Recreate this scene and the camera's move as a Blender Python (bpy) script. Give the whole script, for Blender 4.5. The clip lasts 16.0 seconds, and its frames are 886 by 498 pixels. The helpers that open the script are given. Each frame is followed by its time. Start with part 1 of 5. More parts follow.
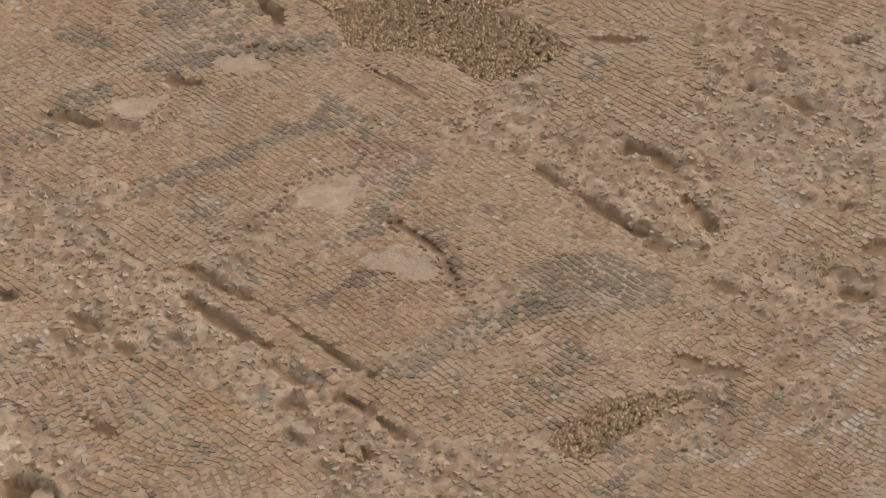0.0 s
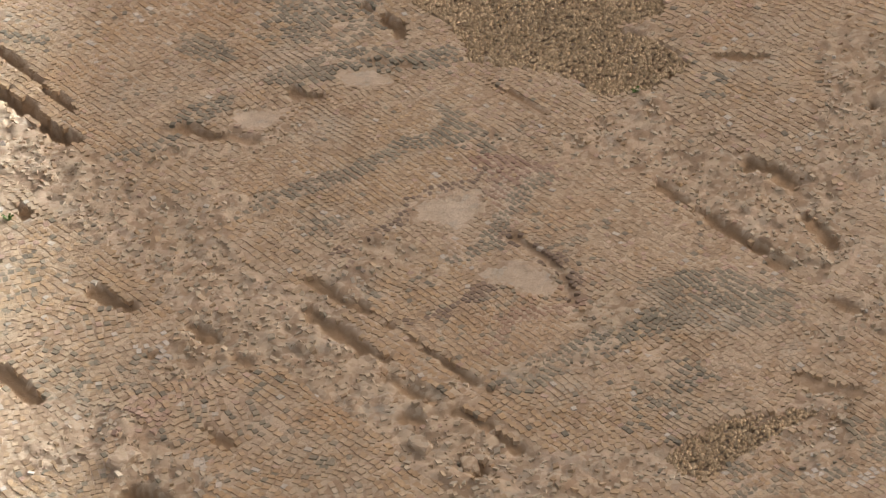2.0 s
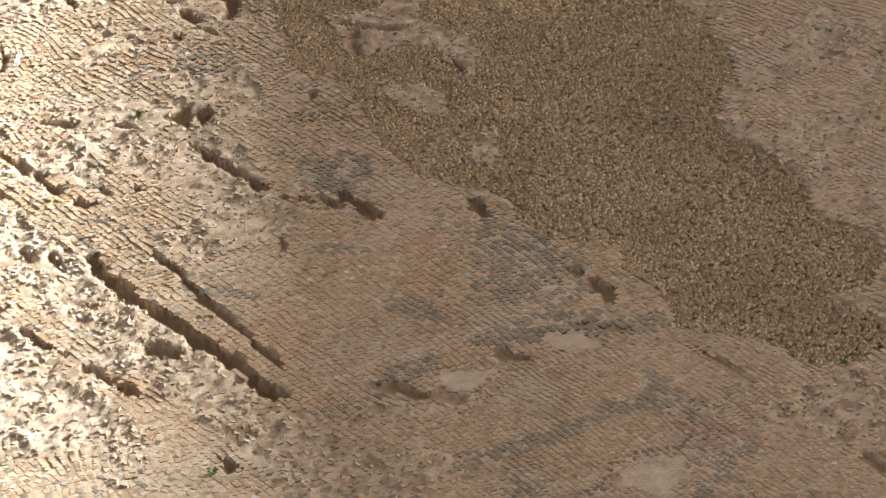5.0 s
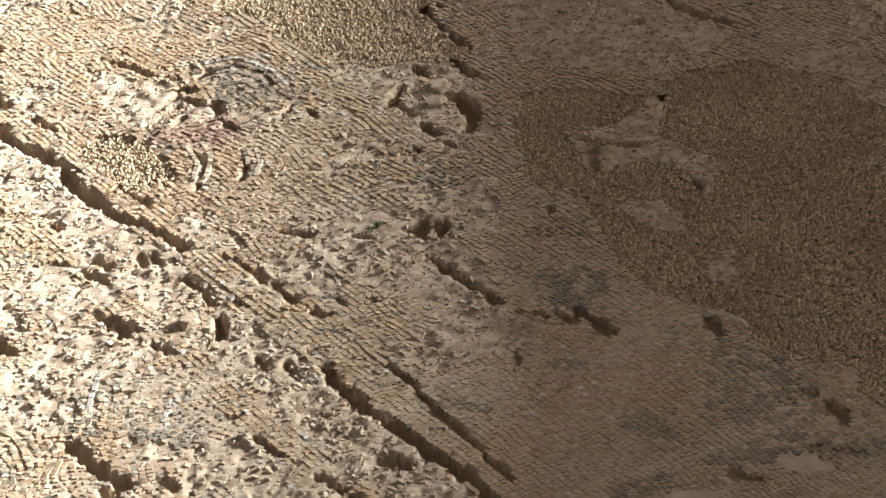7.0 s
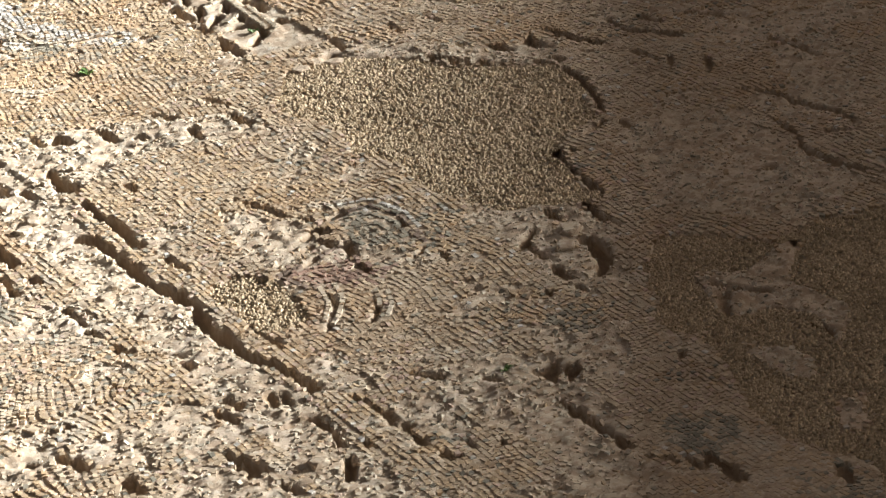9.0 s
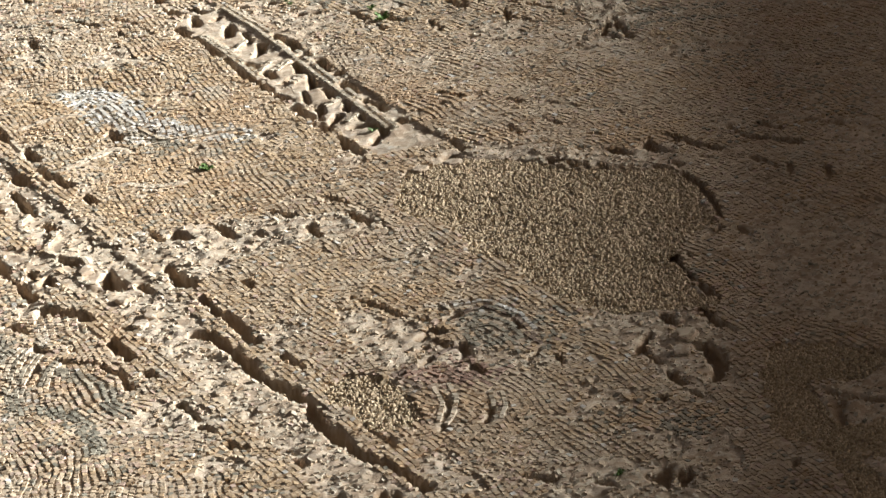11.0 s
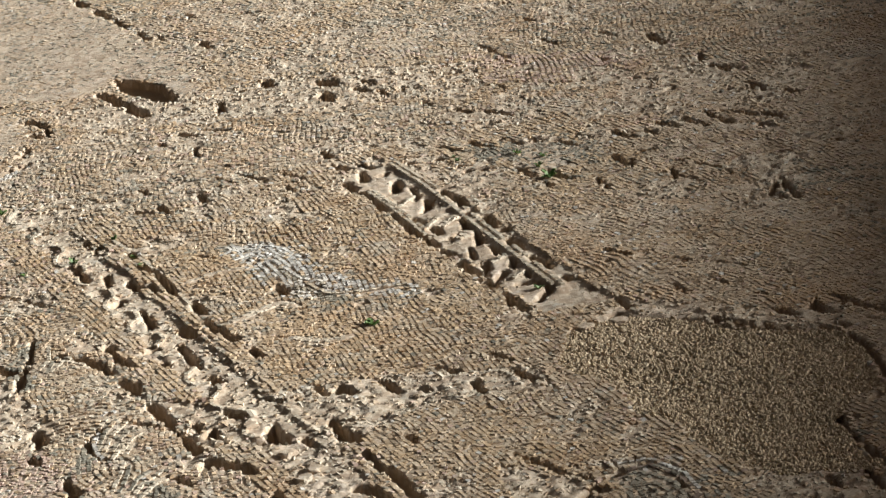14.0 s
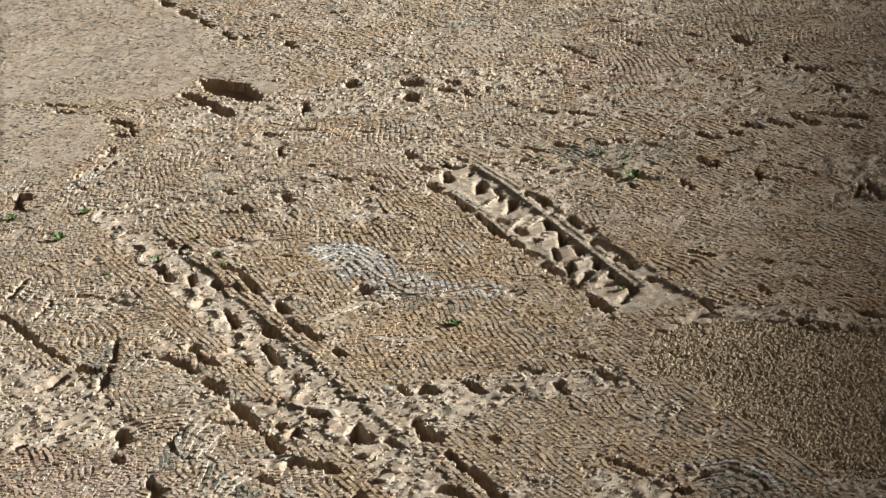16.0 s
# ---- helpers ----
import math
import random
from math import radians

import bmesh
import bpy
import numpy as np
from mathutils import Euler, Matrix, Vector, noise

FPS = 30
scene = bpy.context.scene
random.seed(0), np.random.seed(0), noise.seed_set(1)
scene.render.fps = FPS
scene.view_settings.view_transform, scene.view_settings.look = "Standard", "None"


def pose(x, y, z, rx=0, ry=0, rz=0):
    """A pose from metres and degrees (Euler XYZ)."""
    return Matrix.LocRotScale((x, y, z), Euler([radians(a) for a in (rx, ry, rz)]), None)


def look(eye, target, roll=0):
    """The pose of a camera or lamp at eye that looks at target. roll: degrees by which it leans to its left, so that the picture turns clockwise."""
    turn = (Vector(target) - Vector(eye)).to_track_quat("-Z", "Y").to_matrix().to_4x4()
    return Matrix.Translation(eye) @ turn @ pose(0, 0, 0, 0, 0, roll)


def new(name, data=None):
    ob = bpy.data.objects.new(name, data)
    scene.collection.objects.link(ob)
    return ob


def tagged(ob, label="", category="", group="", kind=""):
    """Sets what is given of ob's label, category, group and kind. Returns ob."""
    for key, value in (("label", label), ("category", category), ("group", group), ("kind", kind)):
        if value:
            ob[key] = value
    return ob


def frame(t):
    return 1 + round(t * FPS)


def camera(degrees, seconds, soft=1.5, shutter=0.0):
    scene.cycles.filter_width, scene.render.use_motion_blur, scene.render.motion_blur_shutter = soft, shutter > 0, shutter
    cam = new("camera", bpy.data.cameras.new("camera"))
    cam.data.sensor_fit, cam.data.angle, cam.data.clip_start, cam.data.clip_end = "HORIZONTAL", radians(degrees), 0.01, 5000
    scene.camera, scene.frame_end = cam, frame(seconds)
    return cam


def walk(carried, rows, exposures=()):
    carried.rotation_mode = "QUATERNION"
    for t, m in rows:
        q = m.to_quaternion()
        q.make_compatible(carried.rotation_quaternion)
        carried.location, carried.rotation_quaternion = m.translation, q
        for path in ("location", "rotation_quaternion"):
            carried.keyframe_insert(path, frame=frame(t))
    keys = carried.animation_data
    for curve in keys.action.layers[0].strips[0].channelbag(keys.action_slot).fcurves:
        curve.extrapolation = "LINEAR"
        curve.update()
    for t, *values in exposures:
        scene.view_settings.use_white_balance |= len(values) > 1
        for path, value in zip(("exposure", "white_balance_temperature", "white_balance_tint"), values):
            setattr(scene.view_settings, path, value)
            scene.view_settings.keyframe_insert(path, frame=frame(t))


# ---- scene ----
# ---------------------------------------------------------------- camera
EYE_HEIGHT = 2.6
cam = camera(14.5, 16.0, soft=1.5)
# the camera stands on a raised walk and pans: seconds, turn about x, y, z
ROWS = [
    (0.0, 54.380, 4.405, -41.430),
    (0.5, 54.010, 4.458, -41.263),
    (1.0, 54.104, 4.622, -40.891),
    (1.5, 54.325, 4.875, -40.139),
    (2.0, 54.785, 5.070, -39.481),
    (2.5, 55.275, 5.207, -38.830),
    (3.0, 56.375, 5.342, -37.683),
    (3.2, 56.638, 5.380, -37.345),
    (5.3, 59.986, 5.707, -35.478),
    (5.5, 60.303, 5.801, -35.162),
    (6.0, 60.767, 6.099, -33.928),
    (6.5, 61.240, 6.131, -32.950),
    (7.0, 61.766, 6.380, -31.744),
    (7.5, 62.481, 6.426, -30.951),
    (8.0, 63.022, 6.633, -30.273),
    (8.5, 63.610, 6.746, -29.838),
    (9.0, 64.365, 6.849, -29.548),
    (9.2, 64.641, 6.808, -29.420),
    (11.3, 66.546, 6.722, -27.015),
    (11.5, 66.740, 6.873, -26.850),
    (12.0, 67.500, 6.780, -26.168),
    (12.5, 68.263, 6.804, -25.852),
    (13.0, 68.737, 6.879, -25.454),
    (13.5, 68.950, 6.848, -25.032),
    (14.0, 69.203, 6.903, -24.478),
    (14.5, 69.352, 6.921, -24.281),
    (15.0, 69.468, 6.958, -23.758),
    (15.5, 69.445, 7.001, -23.453),
    (16.0, 69.383, 7.101, -23.075),
]
EXPOSURES = [(0.0, 4.34), (1.0, 4.38), (2.0, 4.32), (3.2, 4.14), (5.3, 3.82), (6.0, 3.48), (7.5, 2.68), (9.2, 2.30), (11.3, 1.80), (13.0, 1.50), (16.0, 1.22)]
walk(cam, [(t, pose(0, 0, EYE_HEIGHT, rx, ry, rz)) for t, rx, ry, rz in ROWS], EXPOSURES)

# ---------------------------------------------------------------- light
SUN_ELEVATION = 19.0
TO_SUN = Vector((0.96, -0.28, 0)).normalized()
sun_vector = Vector((TO_SUN.x * math.cos(radians(SUN_ELEVATION)), TO_SUN.y * math.cos(radians(SUN_ELEVATION)), math.sin(radians(SUN_ELEVATION))))
sun_data = bpy.data.lights.new("sun", "SUN")
sun_data.energy, sun_data.angle, sun_data.color = 4.5, radians(1.35), (0.95, 0.985, 0.965)
sun = new("sun", sun_data)
sun.matrix_world = look(sun_vector * 40, (0, 0, 0))

world = bpy.data.worlds.new("sky")
scene.world = world
world.use_nodes = True
wn = world.node_tree
wn.nodes.clear()
sky = wn.nodes.new("ShaderNodeTexSky")
sky.sky_type, sky.sun_disc = "NISHITA", False
sky.sun_elevation, sky.sun_rotation = radians(SUN_ELEVATION), math.atan2(TO_SUN.x, TO_SUN.y)
sky.air_density, sky.dust_density = 1.0, 6.0
haze = wn.nodes.new("ShaderNodeHueSaturation")
haze.inputs["Saturation"].default_value = 0.35
warm = wn.nodes.new("ShaderNodeMix")
warm.data_type, warm.blend_type = "RGBA", "MULTIPLY"
warm.inputs["Factor"].default_value = 1.0
warm.inputs["B"].default_value = (0.98, 0.86, 0.75, 1)
glow = wn.nodes.new("ShaderNodeBackground")
glow.inputs["Strength"].default_value = 0.0128
sky_out = wn.nodes.new("ShaderNodeOutputWorld")
wn.links.new(sky.outputs["Color"], haze.inputs["Color"])
wn.links.new(haze.outputs["Color"], warm.inputs["A"])
wn.links.new(warm.outputs["Result"], glow.inputs["Color"])
wn.links.new(glow.outputs["Background"], sky_out.inputs["Surface"])


# ---------------------------------------------------------------- materials
class Nodes:
    """Short hand for a node tree."""

    def __init__(self, name):
        self.material = bpy.data.materials.new(name)
        self.material.use_nodes = True
        self.tree = self.material.node_tree
        self.shader = self.tree.nodes["Principled BSDF"]

    def add(self, kind, **values):
        node = self.tree.nodes.new(kind)
        for key, value in values.items():
            node.inputs[key].default_value = value
        return node

    def link(self, a, b):
        self.tree.links.new(a, b)

    def noise(self, scale, detail=4.0, rough=0.6, distortion=0.0):
        node = self.add("ShaderNodeTexNoise", Scale=scale, Detail=detail, Roughness=rough, Distortion=distortion)
        self.link(self.place, node.inputs["Vector"])
        return node.outputs["Fac"]

    def ramp(self, fac, low, high, a=0.0, b=1.0):
        node = self.add("ShaderNodeMapRange", **{"From Min": low, "From Max": high, "To Min": a, "To Max": b})
        self.link(fac, node.inputs["Value"])
        return node.outputs["Result"]

    def mix(self, fac, a, b, blend="MIX"):
        node = self.tree.nodes.new("ShaderNodeMix")
        node.data_type, node.blend_type = "RGBA", blend
        for socket, value in ((node.inputs["Factor"], fac), (node.inputs["A"], a), (node.inputs["B"], b)):
            if isinstance(value, bpy.types.NodeSocket):
                self.link(value, socket)
            elif isinstance(value, (int, float)):
                socket.default_value = value
            else:
                socket.default_value = (*value, 1)
        return node.outputs["Result"]

    @property
    def place(self):
        if not hasattr(self, "_geo"):
            self._geo = self.tree.nodes.new("ShaderNodeNewGeometry")
        return self._geo.outputs["Position"]

    @property
    def island(self):
        self.place
        return self._geo.outputs["Random Per Island"]

    def finish(self, colour, rough, bump_fac, bump_distance, strength=0.6):
        self.link(colour, self.shader.inputs["Base Color"])
        if isinstance(rough, bpy.types.NodeSocket):
            self.link(rough, self.shader.inputs["Roughness"])
        else:
            self.shader.inputs["Roughness"].default_value = rough
        bump = self.add("ShaderNodeBump", Strength=strength, Distance=bump_distance)
        self.link(bump_fac, bump.inputs["Height"])
        self.link(bump.outputs["Normal"], self.shader.inputs["Normal"])
        return self.material


DUST = (0.472, 0.385, 0.289)


def stone(name, dark, light, dust=0.5, object_random=False):
    """Worn tessera stone: every piece its own tone, a film of lime and dust in patches."""
    n = Nodes(name)
    if object_random:
        info = n.tree.nodes.new("ShaderNodeObjectInfo")
        rand = info.outputs["Random"]
    else:
        rand = n.island
    colour = n.mix(rand, dark, light)
    colour = n.mix(n.ramp(n.noise(260, 3), 0.35, 0.75, 0.0, 0.4), colour, tuple(c * 0.5 for c in dark))
    colour = n.mix(n.ramp(n.noise(11, 6, 0.7), 0.44, 0.66, 0.04, dust), colour, DUST)
    colour = n.mix(n.ramp(n.noise(27, 5, 0.7), 0.52, 0.70, 0.0, dust * 0.9), colour, (0.30, 0.215, 0.145))
    colour = n.mix(n.ramp(n.noise(6.3, 5, 0.7, 0.6), 0.56, 0.70, 0.0, dust), colour, (0.46, 0.42, 0.36))
    colour = n.mix(n.ramp(n.noise(3.4, 4, 0.6, 0.4), 0.50, 0.66, 0.0, dust * 0.6), colour, (0.42, 0.262, 0.145))
    colour = n.mix(n.ramp(n.noise(17, 5, 0.7, 0.8), 0.56, 0.68, 0.0, dust * 0.8), colour, (0.57, 0.465, 0.365))
    return n.finish(colour, n.ramp(rand, 0, 1, 0.5, 0.8), n.noise(420, 3), 0.0014)


def mortar_material():
    """Old lime bedding mortar: a flaking cream crust, grey lichen, rosy stains, brown earth in the hollows."""
    n = Nodes("old_lime_mortar")
    bend = n.add("ShaderNodeTexNoise", Scale=40, Detail=3)
    n.link(n.place, bend.inputs["Vector"])
    shift = n.tree.nodes.new("ShaderNodeVectorMath")
    shift.operation = "SCALE"
    shift.inputs[3].default_value = 0.016
    n.link(bend.outputs["Color"], shift.inputs["Vector"])
    bent = n.tree.nodes.new("ShaderNodeVectorMath")
    n.link(n.place, bent.inputs[0]), n.link(shift.outputs["Vector"], bent.inputs[1])
    flakes = []
    for size in (52, 125):
        cell = n.add("ShaderNodeTexVoronoi", Scale=size)
        n.link(bent.outputs["Vector"], cell.inputs["Vector"])
        pick = n.tree.nodes.new("ShaderNodeSeparateColor")
        n.link(cell.outputs["Color"], pick.inputs["Color"])
        flakes.append(pick.outputs["Red"])
    colour = n.mix(n.ramp(n.noise(9, 7, 0.7), 0.36, 0.64), (0.37, 0.272, 0.187), (0.55, 0.443, 0.335))
    colour = n.mix(n.ramp(n.noise(2.3, 4), 0.46, 0.64, 0, 0.5), colour, (0.46, 0.335, 0.24))
    colour = n.mix(n.ramp(n.noise(13, 6, 0.7, 0.5), 0.54, 0.64, 0, 0.75), colour, (0.40, 0.375, 0.325))
    colour = n.mix(n.ramp(n.noise(6.5, 6, 0.7, 0.6), 0.50, 0.62, 0, 0.7), colour, (0.58, 0.465, 0.37))
    colour = n.mix(n.ramp(flakes[0], 0.62, 0.74, 0, 0.55), colour, (0.275, 0.19, 0.125))
    colour = n.mix(n.ramp(flakes[0], 0.30, 0.20, 0, 0.5), colour, (0.53, 0.44, 0.335))
    colour = n.mix(n.ramp(flakes[1], 0.66, 0.80, 0, 0.45), colour, (0.30, 0.215, 0.145))
    colour = n.mix(n.ramp(flakes[1], 0.26, 0.14, 0, 0.5), colour, (0.53, 0.445, 0.345))
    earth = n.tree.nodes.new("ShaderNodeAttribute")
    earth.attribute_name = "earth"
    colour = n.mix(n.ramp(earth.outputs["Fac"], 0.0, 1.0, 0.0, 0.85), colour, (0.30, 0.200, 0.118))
    height = n.mix(0.5, n.mix(0.45, flakes[0], flakes[1]), n.noise(150, 6, 0.75))
    return n.finish(colour, 0.92, height, 0.0036, 0.8)


def plaster_material():
    """Pale lime plaster that fills lost places: pinkish, with grey spots."""
    n = Nodes("pale_lime_plaster")
    colour = n.mix(n.ramp(n.noise(14, 6, 0.7), 0.36, 0.64), (0.45, 0.36, 0.272), (0.58, 0.49, 0.395))
    colour = n.mix(n.ramp(n.noise(31, 5, 0.7, 0.6), 0.52, 0.64, 0, 0.7), colour, (0.43, 0.395, 0.345))
    colour = n.mix(n.ramp(n.noise(60, 4), 0.55, 0.7, 0, 0.6), colour, (0.33, 0.25, 0.18))
    return n.finish(colour, 0.9, n.noise(140, 6, 0.75), 0.003, 0.7)


def gravel_material():
    n = Nodes("fine_gravel")
    colour = n.mix(n.island, (0.33, 0.238, 0.142), (0.72, 0.565, 0.385))
    colour = n.mix(n.ramp(n.noise(5, 3), 0.4, 0.65, 0, 0.4), colour, (0.265, 0.190, 0.105))
    colour = n.mix(n.ramp(n.noise(300, 2), 0.4, 0.8, 0, 0.5), colour, (0.189, 0.150, 0.105))
    return n.finish(colour, 0.75, n.noise(350, 2), 0.0015)


def crumb_material():
    n = Nodes("mortar_crumbs")
    colour = n.mix(n.island, (0.34, 0.255, 0.175), (0.52, 0.425, 0.315))
    colour = n.mix(n.ramp(n.noise(7, 4), 0.45, 0.65, 0, 0.5), colour, (0.42, 0.36, 0.29))
    return n.finish(colour, 0.9, n.noise(300, 3), 0.002)


def soil_material():
    n = Nodes("dry_soil")
    colour = n.mix(n.ramp(n.noise(0.8, 6), 0.35, 0.65), (0.312, 0.240, 0.168), (0.435, 0.360, 0.263))
    colour = n.mix(n.ramp(n.noise(30, 5), 0.5, 0.75, 0, 0.6), colour, (0.227, 0.170, 0.116))
    return n.finish(colour, 0.95, n.noise(25, 8, 0.7), 0.03)


def wall_material():
    n = Nodes("limestone_masonry")
    colour = n.mix(n.ramp(n.noise(1.2, 6), 0.35, 0.65), (0.359, 0.310, 0.242), (0.472, 0.420, 0.336))
    colour = n.mix(n.ramp(n.noise(12, 5), 0.5, 0.75, 0, 0.5), colour, (0.265, 0.220, 0.168))
    return n.finish(colour, 0.9, n.noise(9, 8, 0.7), 0.03)


def leaf_material():
    n = Nodes("weed_leaf")
    colour = n.mix(n.noise(200, 2), (0.05, 0.11, 0.02), (0.12, 0.19, 0.04))
    return n.finish(colour, 0.6, n.noise(400, 2), 0.0005)


def straw_material():
    n = Nodes("dry_straw")
    colour = n.mix(n.noise(120, 2), (0.55, 0.44, 0.28), (0.72, 0.62, 0.44))
    return n.finish(colour, 0.7, n.noise(300, 2), 0.0004)


TONES = {
    "buff": ((0.315, 0.215, 0.132), (0.60, 0.475, 0.34)),
    "ochre": ((0.385, 0.262, 0.150), (0.55, 0.398, 0.25)),
    "rose": ((0.236, 0.135, 0.105), (0.378, 0.250, 0.200)),
    "pink": ((0.416, 0.280, 0.221), (0.567, 0.420, 0.347)),
    "grey": ((0.150, 0.138, 0.108), (0.305, 0.278, 0.218)),
    "cream": ((0.44, 0.37, 0.28), (0.62, 0.54, 0.43)),
    "white": ((0.45, 0.425, 0.39), (0.68, 0.65, 0.61)),
    "brown": ((0.135, 0.092, 0.071), (0.25, 0.178, 0.136)),
}
FILM = {"buff": 0.75, "ochre": 0.65, "rose": 0.4, "pink": 0.6, "grey": 0.25, "white": 0.3, "brown": 0.15, "cream": 0.4}
STONE = {k: stone("tessera_" + k, a, b, FILM[k]) for k, (a, b) in TONES.items()}
STONE_SINGLE = {k: stone("single_tessera_" + k, a, b, FILM[k], True) for k, (a, b) in TONES.items()}
MORTAR, PLASTER, GRAVEL, SOIL, MASONRY, LEAF, CRUMB, STRAW = mortar_material(), plaster_material(), gravel_material(), soil_material(), wall_material(), leaf_material(), crumb_material(), straw_material()


# ---------------------------------------------------------------- plan arithmetic
rng = np.random.default_rng(7)


def lattice(ix, iy, seed):
    v = np.sin(ix * 127.1 + iy * 311.7 + seed * 74.7) * 43758.5453
    return v - np.floor(v)


def vnoise(x, y, size, seed=0):
    """Smooth value noise from 0 to 1 with bumps about size wide."""
    x, y = x / size, y / size
    ix, iy = np.floor(x), np.floor(y)
    fx, fy = x - ix, y - iy
    fx, fy = fx * fx * (3 - 2 * fx), fy * fy * (3 - 2 * fy)
    a, b = lattice(ix, iy, seed), lattice(ix + 1, iy, seed)
    c, d = lattice(ix, iy + 1, seed), lattice(ix + 1, iy + 1, seed)
    return (a * (1 - fx) + b * fx) * (1 - fy) + (c * (1 - fx) + d * fx) * fy


def fbm(x, y, size, seed=0, octaves=4):
    total, weight, norm = 0.0, 1.0, 0.0
    for k in range(octaves):
        total = total + weight * vnoise(x + 13.7 * k, y - 7.3 * k, size / 2**k, seed + k)
        norm += weight
        weight *= 0.55
    return total / norm


def crust(x, y, size, seed):
    """Cells of a cracked crust: each cell's own value, and the distance to its edge."""
    ix, iy = np.floor(x / size), np.floor(y / size)
    best, second, value = np.full(x.shape, 9.0), np.full(x.shape, 9.0), np.zeros(x.shape)
    for dx in (-1, 0, 1):
        for dy in (-1, 0, 1):
            cx, cy = ix + dx, iy + dy
            d = np.hypot(cx + lattice(cx, cy, seed) - x / size, cy + lattice(cx, cy, seed + 5) - y / size)
            closer = d < best
            second = np.where(closer, best, np.minimum(second, d))
            value = np.where(closer, lattice(cx, cy, seed + 9), value)
            best = np.where(closer, d, best)
    return value, second - best


def smooth(v, a, b):
    t = np.clip((v - a) / (b - a), 0, 1)
    return t * t * (3 - 2 * t)


def inside(x, y, pts):
    """True within a polygon."""
    hit = np.zeros(x.shape, bool)
    for (x1, y1), (x2, y2) in zip(pts, pts[1:] + pts[:1]):
        if y1 != y2:
            hit ^= ((y1 > y) != (y2 > y)) & (x < (x2 - x1) * (y - y1) / (y2 - y1) + x1)
    return hit


def from_line(x, y, pts):
    """Distance from a line of points."""
    best = np.full(x.shape, 9.0)
    pts = list(pts) if len(pts) > 1 else [pts[0], (pts[0][0] + 1e-4, pts[0][1])]
    for (x1, y1), (x2, y2) in zip(pts, pts[1:]):
        dx, dy = x2 - x1, y2 - y1
        t = np.clip(((x - x1) * dx + (y - y1) * dy) / (dx * dx + dy * dy + 1e-9), 0, 1)
        best = np.minimum(best, np.hypot(x - x1 - t * dx, y - y1 - t * dy))
    return best


def signed(x, y, pts):
    """Distance from a polygon's edge, positive within."""
    d = from_line(x, y, list(pts) + [pts[0]])
    return np.where(inside(x, y, list(pts)), d, -d)


def near(x, y, pts, margin):
    xs, ys = [p[0] for p in pts], [p[1] for p in pts]
    return np.flatnonzero((x > min(xs) - margin) & (x < max(xs) + margin) & (y > min(ys) - margin) & (y < max(ys) + margin))


PITCH = 0.0104
pits, gravels, bares, tints, strokes, plasters, ridges, holes, calms, brushes, tongues = [], [], [], [], [], [], [], [], [], [], []


def pit(depth, width, *pts):
    pits.append((depth, width, pts))


def hole(depth, *pts):
    holes.append((depth, pts))


def gravel(*pts):
    gravels.append(pts)


def tongue(*pts):
    """Bare mortar that stands out of a gravel fill."""
    tongues.append(pts)
    bares.append(pts)


def bare(*pts):
    bares.append(pts)


def plaster(*pts):
    plasters.append(pts)
    bares.append(pts)


def ridge(height, width, *pts):
    ridges.append((height, width, pts))


def calm(*pts):
    calms.append(pts)


def tint(tone, *pts):
    tints.append((tone, pts))


def stroke(tone, rows, *pts):
    """A single course follows its line; a broader one is drawn by the stones of the rows it crosses."""
    if rows > 1 and tone != "cream" or max(q[1] for q in pts) < 4.2:
        brushes.append((tone, rows, pts))
    else:
        strokes.append((tone, rows, pts))


# ---------------------------------------------------------------- the mosaic's design, in plan
# gravel fills, then bare mortar
gravel((2.71, 4.67), (2.80, 4.63), (2.85, 4.52), (2.91, 4.54), (3.08, 4.51), (3.13, 4.37), (3.12, 4.17), (3.15, 4.04), (3.14, 4.04), (3.03, 3.85), (2.91, 3.75), (2.89, 3.51), (2.85, 3.43), (2.85, 3.34), (2.83, 3.27), (2.76, 3.23), (2.69, 3.26), (2.70, 3.17), (2.69, 3.10), (2.62, 3.09), (2.56, 3.13), (2.56, 3.19), (2.53, 3.26), (2.49, 3.33), (2.52, 3.37), (2.52, 3.32), (2.53, 3.42), (2.53, 3.50), (2.57, 3.56), (2.53, 3.63), (2.51, 3.72), (2.56, 3.82), (2.49, 3.92), (2.47, 3.97), (2.52, 4.12), (2.56, 4.21), (2.59, 4.32), (2.55, 4.36), (2.56, 4.43), (2.63, 4.59))
tongue((2.69, 4.51), (2.75, 4.45), (2.86, 4.51), (2.89, 4.50), (2.80, 4.39), (2.82, 4.25), (2.73, 4.16), (2.75, 4.25), (2.71, 4.32), (2.63, 4.34), (2.65, 4.40))
tongue((2.61, 4.27), (2.66, 4.19), (2.67, 4.13), (2.63, 4.07), (2.60, 4.11), (2.60, 4.18))
tongue((2.62, 4.00), (2.65, 3.98), (2.60, 3.90), (2.57, 3.92))
gravel((2.49, 5.69), (2.58, 5.81), (2.69, 5.82), (2.77, 5.74), (2.87, 5.58), (2.99, 5.47), (2.97, 5.31), (2.92, 5.18), (2.85, 5.17), (2.77, 5.11), (2.75, 5.02), (2.73, 4.88), (2.58, 4.97), (2.53, 5.08), (2.53, 5.31), (2.51, 5.40), (2.53, 5.52), (2.49, 5.63))
gravel((2.03, 5.05), (2.09, 5.06), (2.14, 5.01), (2.14, 4.89), (2.11, 4.80), (2.03, 4.85))
gravel((2.09, 2.47), (2.18, 2.48), (2.25, 2.44), (2.27, 2.41), (2.18, 2.42), (2.09, 2.42))
